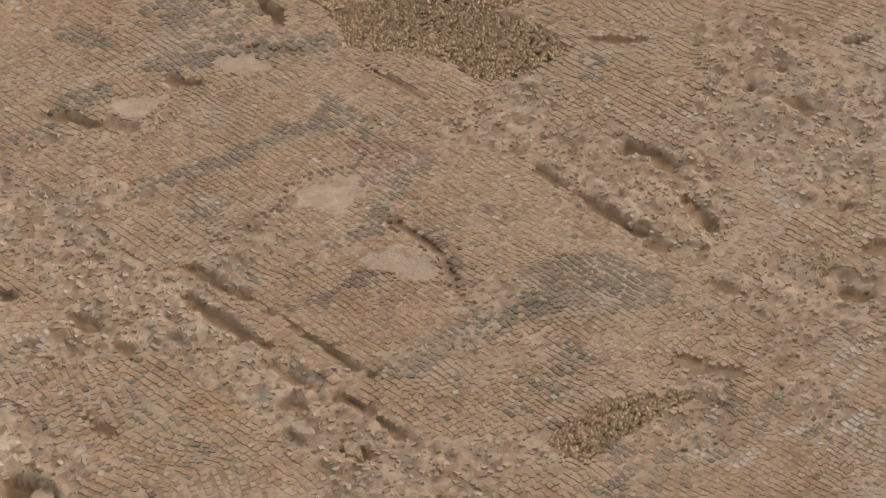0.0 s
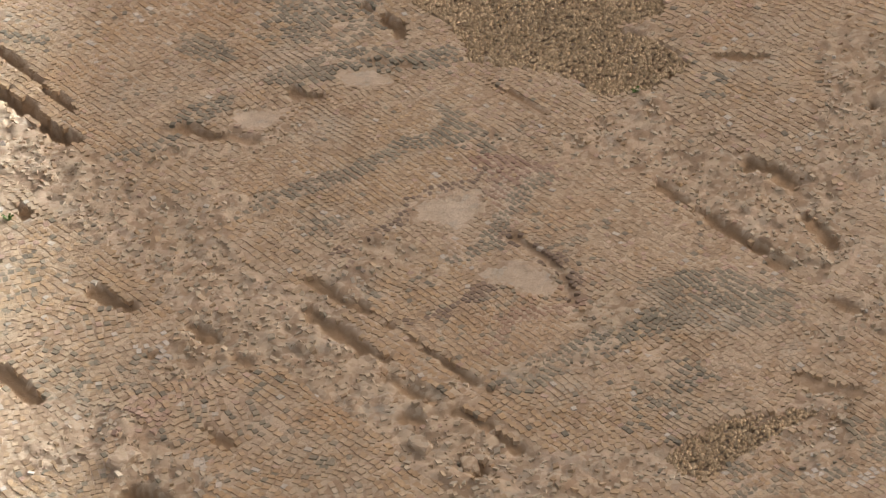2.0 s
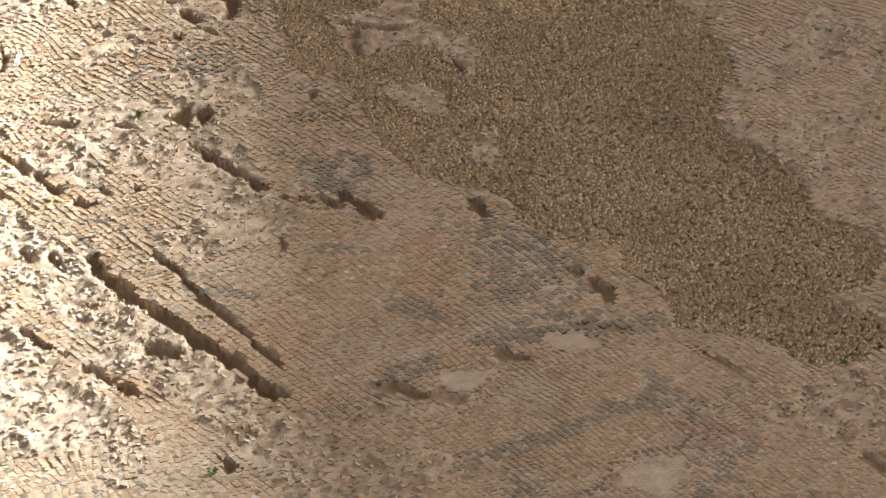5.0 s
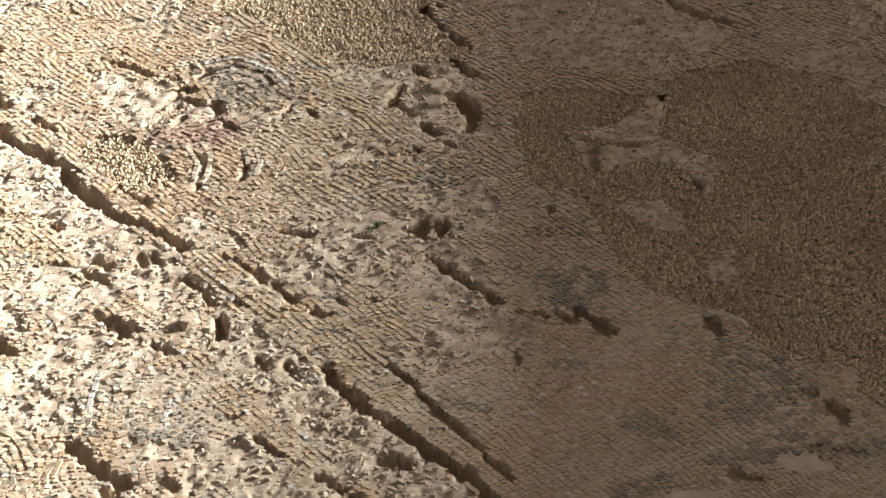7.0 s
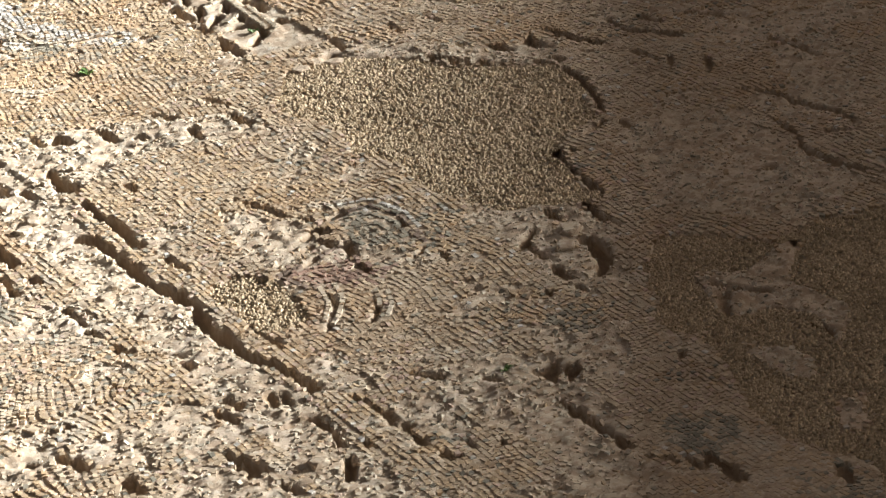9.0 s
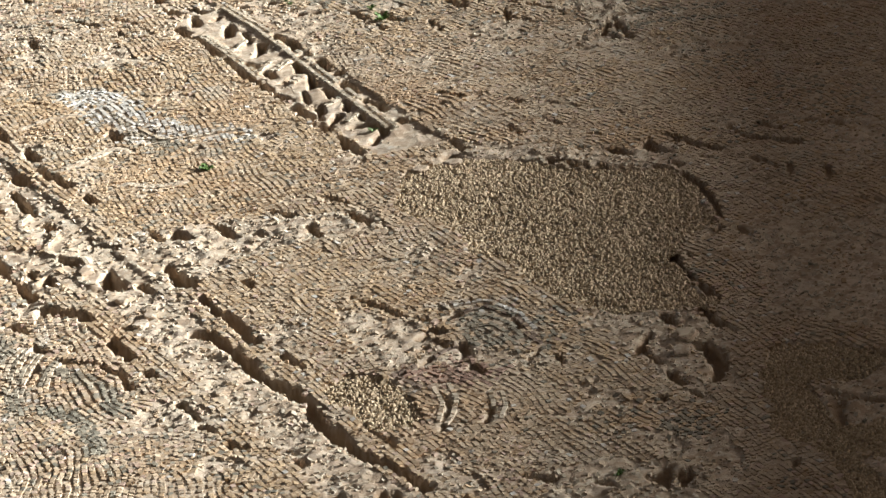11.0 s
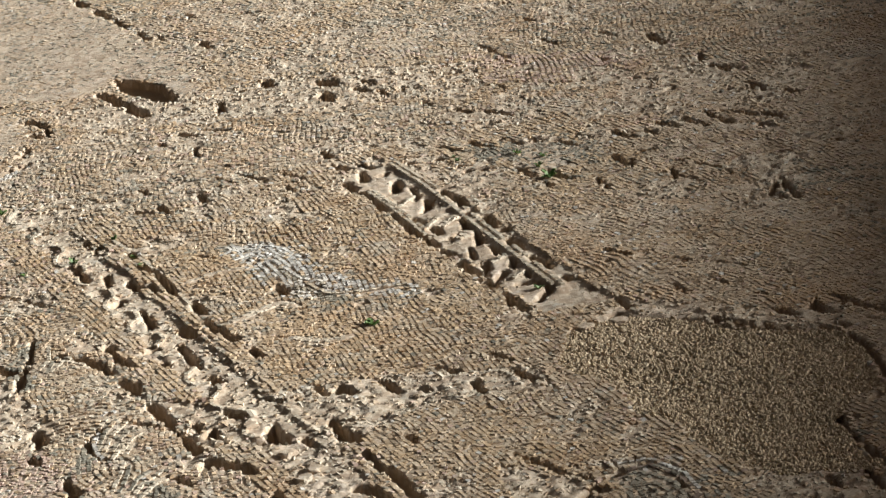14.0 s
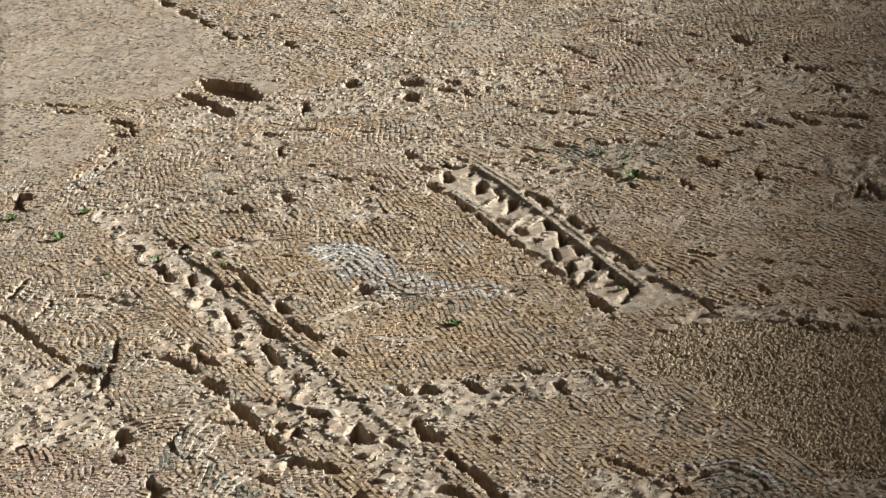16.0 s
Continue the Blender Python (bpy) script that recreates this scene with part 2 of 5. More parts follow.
bare((2.74, 2.90), (2.87, 2.80), (2.89, 2.69), (2.70, 2.51), (2.64, 2.58), (2.64, 2.67), (2.66, 2.80))
bare((1.90, 2.80), (1.97, 2.74), (1.97, 2.62), (2.00, 2.57), (2.10, 2.48), (2.27, 2.41), (2.17, 2.40), (2.00, 2.47), (1.89, 2.55), (1.84, 2.70))
bare((1.95, 3.43), (1.99, 3.37), (1.98, 3.10), (1.93, 3.00), (1.86, 3.16), (1.85, 3.30))
bare((1.68, 3.06), (1.69, 2.95), (1.67, 2.83), (1.59, 2.79), (1.53, 2.84))
bare((2.52, 2.93), (2.64, 2.79), (2.59, 2.63), (2.48, 2.59), (2.46, 2.71), (2.48, 2.83))
bare((2.08, 4.08), (2.17, 4.09), (2.27, 4.23), (2.27, 4.08), (2.31, 3.96), (2.26, 3.95), (2.11, 3.96))
bare((2.16, 4.52), (2.29, 4.50), (2.38, 4.39), (2.29, 4.09), (2.18, 4.17), (2.16, 4.31))
bare((2.60, 5.06), (2.67, 4.93), (2.68, 4.76), (2.59, 4.58), (2.51, 4.57), (2.51, 4.72), (2.53, 4.91))
bare((2.19, 5.33), (2.29, 5.16), (2.25, 5.02), (2.15, 5.03), (2.15, 5.21))
bare((2.65, 5.85), (2.75, 5.88), (2.96, 5.62), (3.07, 5.59), (3.00, 5.47), (2.77, 5.74), (2.64, 5.79))
bare((1.74, 6.04), (2.18, 5.85), (2.46, 5.70), (2.42, 5.59), (2.18, 5.67), (2.00, 5.59), (1.77, 5.80))
bare((1.45, 6.57), (1.56, 6.40), (1.59, 6.03), (1.52, 5.95), (1.32, 6.14))
bare((2.16, 7.99), (2.51, 7.82), (2.82, 7.76), (3.18, 7.52), (3.09, 7.32), (2.70, 7.47), (2.22, 7.75))
bare((2.95, 5.16), (3.11, 5.00), (3.12, 4.61), (2.93, 4.57), (2.78, 4.79))
bare((2.26, 5.14), (2.29, 5.08), (2.34, 4.97), (2.41, 4.88), (2.36, 4.86), (2.28, 4.97), (2.21, 5.00))
plaster((2.18, 3.48), (2.22, 3.45), (2.20, 3.40), (2.16, 3.43))
plaster((2.34, 3.45), (2.39, 3.42), (2.39, 3.37), (2.33, 3.41))
bare((2.882, 3.025), (2.979, 2.916), (2.849, 2.780), (2.793, 2.779), (2.729, 2.749), (2.698, 2.845))
bare((2.447, 3.022), (2.526, 2.974), (2.593, 2.879), (2.575, 2.722), (2.510, 2.625), (2.453, 2.650), (2.465, 2.767), (2.477, 2.909))
bare((2.517, 2.562), (2.593, 2.516), (2.614, 2.421), (2.536, 2.349), (2.448, 2.426))
plaster((2.171, 3.474), (2.216, 3.449), (2.232, 3.417), (2.189, 3.400), (2.162, 3.442))
plaster((2.344, 3.420), (2.401, 3.389), (2.383, 3.354), (2.336, 3.397))
plaster((2.209, 3.111), (2.248, 3.093), (2.296, 3.069), (2.273, 3.036), (2.213, 3.010), (2.203, 3.051), (2.185, 3.075))
plaster((2.180, 2.931), (2.217, 2.908), (2.235, 2.856), (2.217, 2.817), (2.187, 2.829), (2.178, 2.874), (2.154, 2.922))
# even ground in the far corner
calm((2.220, 9.219), (2.575, 8.855), (2.573, 8.564), (2.581, 8.209), (2.591, 7.982), (2.552, 7.840), (2.501, 7.843), (2.502, 7.948), (2.470, 8.051), (2.419, 8.100), (2.332, 8.023), (2.180, 8.063), (2.022, 8.231), (1.952, 8.298))
calm((1.936, 8.242), (2.126, 7.987), (2.088, 7.826), (1.897, 7.580), (1.764, 7.650))
# tinted grounds and figures
tint("grey", (2.30, 2.76), (2.38, 2.71), (2.42, 2.60), (2.38, 2.55), (2.34, 2.58), (2.32, 2.65), (2.27, 2.67))
tint("rose", (2.35, 3.15), (2.39, 3.02), (2.35, 3.01), (2.29, 3.02), (2.31, 3.09))
tint("rose", (2.16, 5.02), (2.27, 5.00), (2.28, 4.91), (2.32, 4.90), (2.25, 4.85), (2.17, 4.92))
tint("grey", (2.33, 5.16), (2.41, 5.15), (2.44, 5.02), (2.38, 4.96), (2.31, 5.03))
tint("grey", (2.47, 3.78), (2.52, 3.66), (2.49, 3.49), (2.38, 3.49), (2.35, 3.63))
tint("grey", (2.08, 6.84), (2.27, 6.74), (2.30, 6.52), (2.32, 6.34), (2.45, 6.27), (2.39, 6.14), (2.21, 6.27), (2.20, 6.49), (2.20, 6.68))
tint("grey", (2.30, 6.65), (2.35, 6.46), (2.43, 6.24), (2.37, 6.22), (2.26, 6.38), (2.23, 6.49))
tint("pink", (1.32, 6.11), (1.55, 5.93), (1.51, 5.70), (1.26, 5.90))
tint("pink", (3.09, 7.67), (3.53, 7.30), (3.36, 7.12), (3.09, 7.38))
tint("pink", (3.19, 4.04), (3.34, 3.88), (3.16, 3.68), (3.01, 3.80))
tint("ochre", (2.24, 3.57), (2.29, 3.50), (2.22, 3.44), (2.20, 3.48))
tint("ochre", (2.05, 6.87), (2.56, 6.85), (2.55, 5.95), (2.05, 6.03))
tint("ochre", (2.04, 5.56), (2.31, 5.59), (2.34, 5.29), (2.19, 5.17), (2.07, 5.28))
tint("ochre", (2.01, 3.08), (2.02, 2.71), (1.96, 2.70), (1.97, 3.09))
tint("ochre", (2.00, 3.35), (2.20, 3.35), (2.44, 3.28), (2.41, 3.16), (2.22, 3.13), (2.05, 3.20))
tint("white", (2.21, 6.73), (2.31, 6.69), (2.29, 6.40), (2.44, 6.26), (2.41, 6.19), (2.26, 6.33), (2.19, 6.41), (2.20, 6.57))
tint("grey", (2.089, 2.993), (2.126, 2.981), (2.111, 2.951), (2.079, 2.959))
tint("grey", (2.103, 3.194), (2.120, 3.156), (2.091, 3.131), (2.074, 3.158))
tint("grey", (2.233, 3.657), (2.257, 3.636), (2.256, 3.593), (2.219, 3.611))
tint("grey", (2.299, 3.504), (2.372, 3.455), (2.489, 3.345), (2.470, 3.323), (2.370, 3.413), (2.299, 3.465))
tint("grey", (2.120, 3.530), (2.214, 3.511), (2.197, 3.488), (2.114, 3.495))
tint("grey", (2.328, 3.595), (2.381, 3.570), (2.367, 3.539), (2.325, 3.564))
tint("grey", (2.697, 3.078), (2.708, 3.044), (2.649, 3.004), (2.660, 3.033))
tint("white", (2.710, 2.730), (2.779, 2.693), (2.795, 2.656), (2.868, 2.655), (2.742, 2.539), (2.684, 2.602), (2.612, 2.584), (2.616, 2.639))
tint("grey", (2.165, 2.573), (2.216, 2.576), (2.222, 2.553), (2.161, 2.537))
tint("white", (1.771, 3.125), (1.807, 3.077), (1.784, 3.059), (1.752, 3.111))
tint("rose", (2.159, 5.015), (2.246, 5.041), (2.293, 5.025), (2.297, 4.929), (2.259, 4.876), (2.215, 4.902), (2.172, 4.945))
tint("grey", (2.350, 5.151), (2.409, 5.131), (2.428, 5.062), (2.407, 4.988), (2.346, 4.977), (2.306, 5.037))
tint("grey", (1.683, 4.206), (1.805, 4.093), (1.759, 3.975), (1.631, 4.032))
tint("grey", (2.422, 4.569), (2.515, 4.505), (2.471, 4.436), (2.393, 4.486))
tint("grey", (2.105, 4.396), (2.151, 4.351), (2.096, 4.256), (2.072, 4.303))
tint("cream", (1.701, 4.393), (1.801, 4.321), (1.755, 4.161), (1.676, 4.191), (1.609, 4.209))
tint("cream", (1.732, 6.349), (1.748, 6.187), (1.751, 5.904), (1.749, 5.838), (1.688, 5.890), (1.646, 6.098))
tint("ochre", (2.641, 7.994), (2.977, 7.757), (3.524, 7.279), (3.433, 7.105), (3.035, 7.208), (2.519, 7.671))
tint("pink", (3.202, 7.566), (3.524, 7.279), (3.414, 7.067), (3.107, 7.363))
tint("ochre", (2.219, 7.956), (2.513, 7.734), (2.443, 7.548), (2.166, 7.753))
tint("grey", (2.873, 7.015), (3.146, 6.776), (3.080, 6.647), (2.865, 6.844))
tint("white", (2.205, 6.755), (2.259, 6.742), (2.311, 6.706), (2.334, 6.598), (2.319, 6.450), (2.354, 6.365), (2.422, 6.311), (2.450, 6.245), (2.413, 6.189), (2.339, 6.269), (2.285, 6.323), (2.226, 6.333), (2.200, 6.396), (2.206, 6.522), (2.226, 6.623), (2.202, 6.696))
tint("pink", (1.681, 3.036), (1.736, 2.993), (1.694, 2.924), (1.644, 2.914), (1.616, 2.944))
tint("pink", (1.919, 2.796), (1.976, 2.735), (1.941, 2.692), (1.893, 2.743))
tint("ochre", (2.001, 3.071), (2.031, 3.002), (2.024, 2.684), (2.007, 2.685), (1.975, 2.956))
tint("ochre", (2.235, 3.257), (2.325, 3.198), (2.279, 3.048), (2.183, 3.097), (2.167, 3.172))
# lines of the drawing
stroke("grey", 2, (1.99, 3.50), (2.07, 3.48), (2.19, 3.50))
stroke("grey", 2, (2.28, 3.49), (2.35, 3.45), (2.41, 3.43))
stroke("grey", 2, (2.23, 3.66), (2.26, 3.59))
stroke("grey", 2, (2.44, 4.08), (2.38, 4.04), (2.37, 3.98))
stroke("grey", 2, (2.07, 3.88), (2.10, 3.83))
stroke("grey", 3, (2.26, 3.85), (2.28, 3.82))
stroke("grey", 3, (2.24, 3.65), (2.25, 3.60))
stroke("buff", 4, (2.44, 3.98), (2.40, 3.90), (2.37, 3.78))
stroke("grey", 2, (2.27, 3.50), (2.36, 3.49), (2.43, 3.44))
stroke("white", 1, (2.36, 5.19), (2.42, 5.17), (2.44, 5.08), (2.43, 5.00))
stroke("grey", 1, (2.34, 5.12), (2.39, 5.12), (2.41, 5.03))
stroke("grey", 1, (2.33, 5.09), (2.38, 5.07), (2.39, 4.98))
stroke("grey", 2, (2.27, 6.60), (2.24, 6.41), (2.29, 6.28))
stroke("grey", 3, (1.56, 5.82), (1.62, 5.94), (1.69, 5.94))
stroke("grey", 3, (1.59, 6.27), (1.61, 6.39), (1.68, 6.49))
stroke("grey", 3, (1.64, 5.65), (1.63, 5.48), (1.57, 5.35))
stroke("grey", 3, (1.68, 5.44), (1.72, 5.34), (1.71, 5.18))
stroke("grey", 3, (1.60, 5.33), (1.64, 5.21), (1.62, 5.07))
stroke("grey", 2, (3.27, 6.21), (3.40, 6.27), (3.54, 6.19))
stroke("grey", 2, (3.29, 6.21), (3.39, 6.21), (3.51, 6.12))
stroke("grey", 2, (2.31, 3.45), (2.41, 3.42), (2.49, 3.37))
stroke("grey", 3, (2.028, 3.283), (2.075, 3.264), (2.132, 3.250), (2.192, 3.228), (2.249, 3.225))
stroke("grey", 3, (2.249, 3.225), (2.292, 3.230), (2.350, 3.191))
stroke("grey", 2, (2.386, 3.265), (2.377, 3.212), (2.391, 3.162))
stroke("grey", 2, (2.375, 3.147), (2.338, 3.118))
stroke("grey", 2, (2.388, 3.236), (2.353, 3.219))
stroke("brown", 1, (2.055, 3.104), (2.124, 3.095), (2.169, 3.092))
stroke("brown", 1, (2.179, 3.091), (2.210, 3.121), (2.246, 3.114), (2.297, 3.093), (2.335, 3.102))
stroke("rose", 3, (2.342, 3.122), (2.361, 3.086), (2.372, 3.041))
stroke("rose", 2, (2.367, 3.030), (2.391, 3.039))
stroke("grey", 2, (2.210, 2.967), (2.261, 2.992), (2.310, 3.015), (2.367, 3.026))
stroke("grey", 2, (2.171, 2.966), (2.215, 2.962), (2.245, 2.952))
stroke("brown", 2, (2.254, 2.961), (2.252, 2.926), (2.252, 2.870), (2.242, 2.826), (2.211, 2.784))
stroke("brown", 1, (2.034, 2.917), (2.078, 2.889), (2.117, 2.891), (2.156, 2.893))
stroke("brown", 2, (2.116, 2.888), (2.152, 2.892))
stroke("rose", 1, (2.149, 2.823), (2.104, 2.799), (2.067, 2.785))
stroke("rose", 2, (2.129, 2.816), (2.165, 2.803), (2.211, 2.780))
stroke("rose", 1, (2.032, 3.074), (2.074, 3.056), (2.109, 3.041))
stroke("grey", 5, (2.034, 2.714), (2.101, 2.709), (2.171, 2.692))
stroke("grey", 4, (2.171, 2.692), (2.239, 2.684), (2.291, 2.666))
stroke("grey", 3, (2.291, 2.666), (2.338, 2.654), (2.372, 2.649))
stroke("grey", 2, (2.306, 2.735), (2.352, 2.700))
stroke("grey", 2, (2.344, 2.723), (2.382, 2.701), (2.386, 2.663), (2.374, 2.620))
stroke("grey", 2, (2.300, 2.635), (2.308, 2.610))
stroke("grey", 1, (2.334, 2.650), (2.347, 2.623), (2.332, 2.595))
stroke("grey", 2, (2.367, 2.654), (2.392, 2.618))
stroke("white", 1, (2.179, 2.330), (2.213, 2.361), (2.245, 2.370), (2.271, 2.364))
stroke("white", 1, (2.185, 2.321), (2.217, 2.349), (2.243, 2.356))
stroke("white", 1, (2.329, 2.289), (2.357, 2.306), (2.372, 2.319))
stroke("white", 1, (2.276, 2.278), (2.312, 2.276))
stroke("white", 2, (2.333, 2.237), (2.373, 2.233))
stroke("white", 1, (2.206, 2.284), (2.241, 2.277))
stroke("white", 1, (2.381, 2.335), (2.431, 2.331))
stroke("white", 1, (2.452, 2.330), (2.487, 2.325))
stroke("white", 1, (2.405, 2.290), (2.430, 2.296))
stroke("grey", 2, (2.062, 2.343), (2.105, 2.361), (2.130, 2.396))
stroke("grey", 2, (2.093, 2.310), (2.135, 2.344), (2.172, 2.351))
stroke("grey", 2, (2.261, 2.301), (2.305, 2.325), (2.351, 2.332))
stroke("grey", 2, (2.207, 2.313), (2.255, 2.324), (2.281, 2.359))
stroke("grey", 2, (2.315, 2.260), (2.359, 2.275), (2.379, 2.303))
stroke("grey", 1, (2.136, 2.298), (2.180, 2.342))
stroke("white", 1, (1.648, 2.839), (1.687, 2.868))
stroke("grey", 2, (1.765, 2.880), (1.795, 2.840))
stroke("grey", 1, (2.353, 5.161), (2.413, 5.139), (2.428, 5.072))
stroke("grey", 1, (2.345, 5.131), (2.397, 5.110), (2.406, 5.053))
stroke("grey", 1, (2.339, 5.098), (2.381, 5.081), (2.383, 5.034))
stroke("cream", 1, (2.211, 4.918), (2.195, 4.852), (2.158, 4.796), (2.122, 4.766))
stroke("cream", 1, (2.252, 4.839), (2.232, 4.786), (2.195, 4.742))
stroke("cream", 1, (2.267, 4.824), (2.247, 4.771), (2.215, 4.731))
stroke("cream", 1, (2.181, 4.910), (2.167, 4.850), (2.127, 4.790))
stroke("white", 1, (1.651, 4.236), (1.699, 4.303), (1.718, 4.330))
stroke("white", 1, (1.712, 4.114), (1.744, 4.149), (1.766, 4.172))
stroke("cream", 1, (1.634, 3.898), (1.702, 3.956), (1.754, 3.949))
stroke("cream", 1, (1.669, 3.846), (1.711, 3.887), (1.770, 3.893))
stroke("grey", 1, (1.642, 3.871), (1.700, 3.927), (1.753, 3.929))
stroke("grey", 3, (2.384, 4.101), (2.361, 4.050), (2.366, 4.009))
stroke("grey", 2, (2.373, 3.990), (2.415, 3.998), (2.453, 4.060))
stroke("grey", 2, (2.251, 3.676), (2.268, 3.629))
stroke("grey", 2, (2.242, 3.871), (2.287, 3.817))
stroke("cream", 1, (2.585, 6.848), (2.584, 6.730), (2.577, 6.547), (2.573, 6.421))
stroke("cream", 1, (2.595, 6.834), (2.592, 6.703), (2.587, 6.533))
stroke("cream", 1, (2.705, 6.995), (2.703, 6.827), (2.692, 6.621))
stroke("cream", 1, (2.692, 6.621), (2.679, 6.362), (2.667, 6.200), (2.658, 6.023))
stroke("cream", 1, (2.718, 6.998), (2.718, 6.798), (2.710, 6.600), (2.696, 6.369), (2.674, 6.028))
stroke("cream", 1, (2.061, 6.603), (2.129, 6.612), (2.189, 6.600))
stroke("cream", 2, (2.048, 6.321), (2.097, 6.333), (2.177, 6.360), (2.194, 6.325))
stroke("cream", 2, (2.123, 6.152), (2.172, 6.090), (2.219, 6.086))
stroke("cream", 1, (2.018, 6.949), (2.026, 6.879), (2.032, 6.732), (2.026, 6.560), (2.020, 6.394))
stroke("cream", 1, (2.597, 6.698), (2.668, 6.754))
stroke("cream", 2, (2.622, 6.527), (2.678, 6.566))
stroke("cream", 2, (2.623, 6.436), (2.658, 6.448))
stroke("cream", 1, (2.614, 6.254), (2.654, 6.268))
stroke("cream", 1, (2.575, 6.527), (2.651, 6.591))
stroke("cream", 1, (2.614, 6.145), (2.653, 6.171))
stroke("cream", 1, (1.574, 5.697), (1.613, 5.759), (1.635, 5.805))
stroke("cream", 1, (1.604, 5.657), (1.634, 5.694), (1.669, 5.712), (1.692, 5.739))
stroke("cream", 1, (1.606, 5.633), (1.644, 5.669), (1.673, 5.692))
stroke("cream", 1, (1.596, 5.462), (1.633, 5.526), (1.675, 5.566))
stroke("cream", 1, (1.607, 5.440), (1.642, 5.503), (1.680, 5.540))
stroke("cream", 1, (1.617, 5.421), (1.647, 5.469), (1.694, 5.520))
stroke("cream", 1, (1.652, 5.391), (1.680, 5.441), (1.709, 5.462))
stroke("grey", 1, (1.578, 5.678), (1.618, 5.739), (1.639, 5.785))
stroke("grey", 1, (1.600, 5.676), (1.631, 5.719), (1.667, 5.738))
stroke("grey", 1, (1.602, 5.451), (1.638, 5.516), (1.679, 5.554))
stroke("grey", 1, (1.612, 5.430), (1.645, 5.486), (1.688, 5.531))
stroke("grey", 1, (1.640, 5.396), (1.674, 5.447), (1.703, 5.473))
stroke("white", 1, (1.672, 6.040), (1.691, 6.059), (1.704, 6.030))
stroke("white", 1, (1.610, 5.832), (1.606, 5.868), (1.613, 5.915), (1.638, 5.961), (1.661, 5.988))
stroke("cream", 1, (1.622, 5.832), (1.653, 5.871), (1.671, 5.905))
stroke("cream", 1, (1.652, 5.838), (1.679, 5.881))
stroke("cream", 1, (1.582, 6.900), (1.624, 6.948), (1.649, 7.004))
stroke("cream", 1, (1.589, 6.853), (1.633, 6.907), (1.655, 6.956))
stroke("cream", 1, (1.570, 6.691), (1.613, 6.743), (1.640, 6.789))
stroke("cream", 1, (1.618, 6.678), (1.648, 6.733), (1.697, 6.671))
stroke("cream", 1, (1.653, 6.709), (1.678, 6.748), (1.715, 6.688))
stroke("cream", 1, (1.590, 6.296), (1.634, 6.377), (1.679, 6.490))
stroke("cream", 1, (1.639, 6.336), (1.677, 6.379), (1.701, 6.453))
stroke("cream", 1, (1.662, 6.317), (1.702, 6.357), (1.731, 6.304))
stroke("cream", 1, (1.608, 5.910), (1.644, 5.981), (1.678, 6.021))
stroke("cream", 1, (1.617, 5.871), (1.657, 5.937), (1.705, 5.982))
stroke("cream", 1, (1.644, 5.849), (1.684, 5.899), (1.718, 5.921))
stroke("grey", 1, (1.612, 5.890), (1.651, 5.959), (1.692, 6.003))
stroke("grey", 1, (1.630, 5.860), (1.671, 5.919), (1.711, 5.954))
stroke("grey", 1, (1.648, 6.310), (1.699, 6.390), (1.729, 6.335))
stroke("cream", 2, (1.335, 6.096), (1.423, 6.119), (1.498, 6.139))
stroke("white", 2, (1.898, 7.518), (2.029, 7.598))
stroke("white", 2, (2.224, 6.720), (2.281, 6.697), (2.302, 6.617))
stroke("white", 2, (2.239, 6.656), (2.280, 6.628), (2.290, 6.491))
stroke("white", 2, (2.231, 6.585), (2.227, 6.462), (2.268, 6.406))
stroke("white", 1, (2.209, 6.417), (2.250, 6.361), (2.319, 6.342))
stroke("white", 2, (2.287, 6.452), (2.344, 6.341), (2.388, 6.263))
stroke("white", 1, (2.258, 6.604), (2.262, 6.453), (2.294, 6.405))
stroke("white", 1, (2.180, 6.709), (2.254, 6.729), (2.297, 6.671), (2.311, 6.561))
stroke("white", 1, (2.187, 6.659), (2.245, 6.675), (2.271, 6.624), (2.270, 6.525))
stroke("white", 1, (2.188, 6.597), (2.241, 6.599), (2.236, 6.514), (2.224, 6.429))
stroke("cream", 1, (2.262, 6.427), (2.274, 6.333), (2.336, 6.297), (2.438, 6.266))
stroke("brown", 1, (2.154, 5.011), (2.210, 5.016), (2.279, 5.039), (2.300, 5.033))
stroke("brown", 1, (2.153, 4.992), (2.169, 4.919), (2.194, 4.924))
stroke("brown", 1, (2.315, 5.149), (2.353, 5.155), (2.406, 5.147), (2.428, 5.062), (2.416, 4.969))
stroke("rose", 1, (2.297, 5.021), (2.281, 4.951), (2.282, 4.913))
stroke("brown", 1, (2.411, 5.031), (2.408, 4.986), (2.410, 4.938))
stroke("rose", 1, (2.162, 4.988), (2.219, 4.992), (2.253, 4.972))
# slots, lost joints and holes
pit(0.005, 0.022, (2.088, 3.513), (2.122, 3.454), (2.159, 3.399))
pit(0.007, 0.030, (2.273, 3.450), (2.281, 3.419))
pit(0.004, 0.016, (2.402, 3.428), (2.438, 3.370))
pit(0.007, 0.028, (2.483, 3.489), (2.476, 3.462))
pit(0.005, 0.012, (2.478, 3.270), (2.481, 3.213), (2.479, 3.151))
pit(0.007, 0.028, (2.680, 3.153), (2.669, 3.099))
pit(0.005, 0.020, (2.738, 3.087), (2.783, 3.026))
pit(0.006, 0.024, (2.803, 2.789), (2.809, 2.731))
pit(0.009, 0.030, (2.587, 2.856), (2.595, 2.827), (2.594, 2.789))
pit(0.007, 0.017, (2.472, 2.915), (2.464, 2.874), (2.462, 2.828))
pit(0.007, 0.020, (2.459, 2.803), (2.456, 2.758), (2.455, 2.703))
pit(0.007, 0.022, (2.550, 2.712), (2.540, 2.676), (2.527, 2.643))
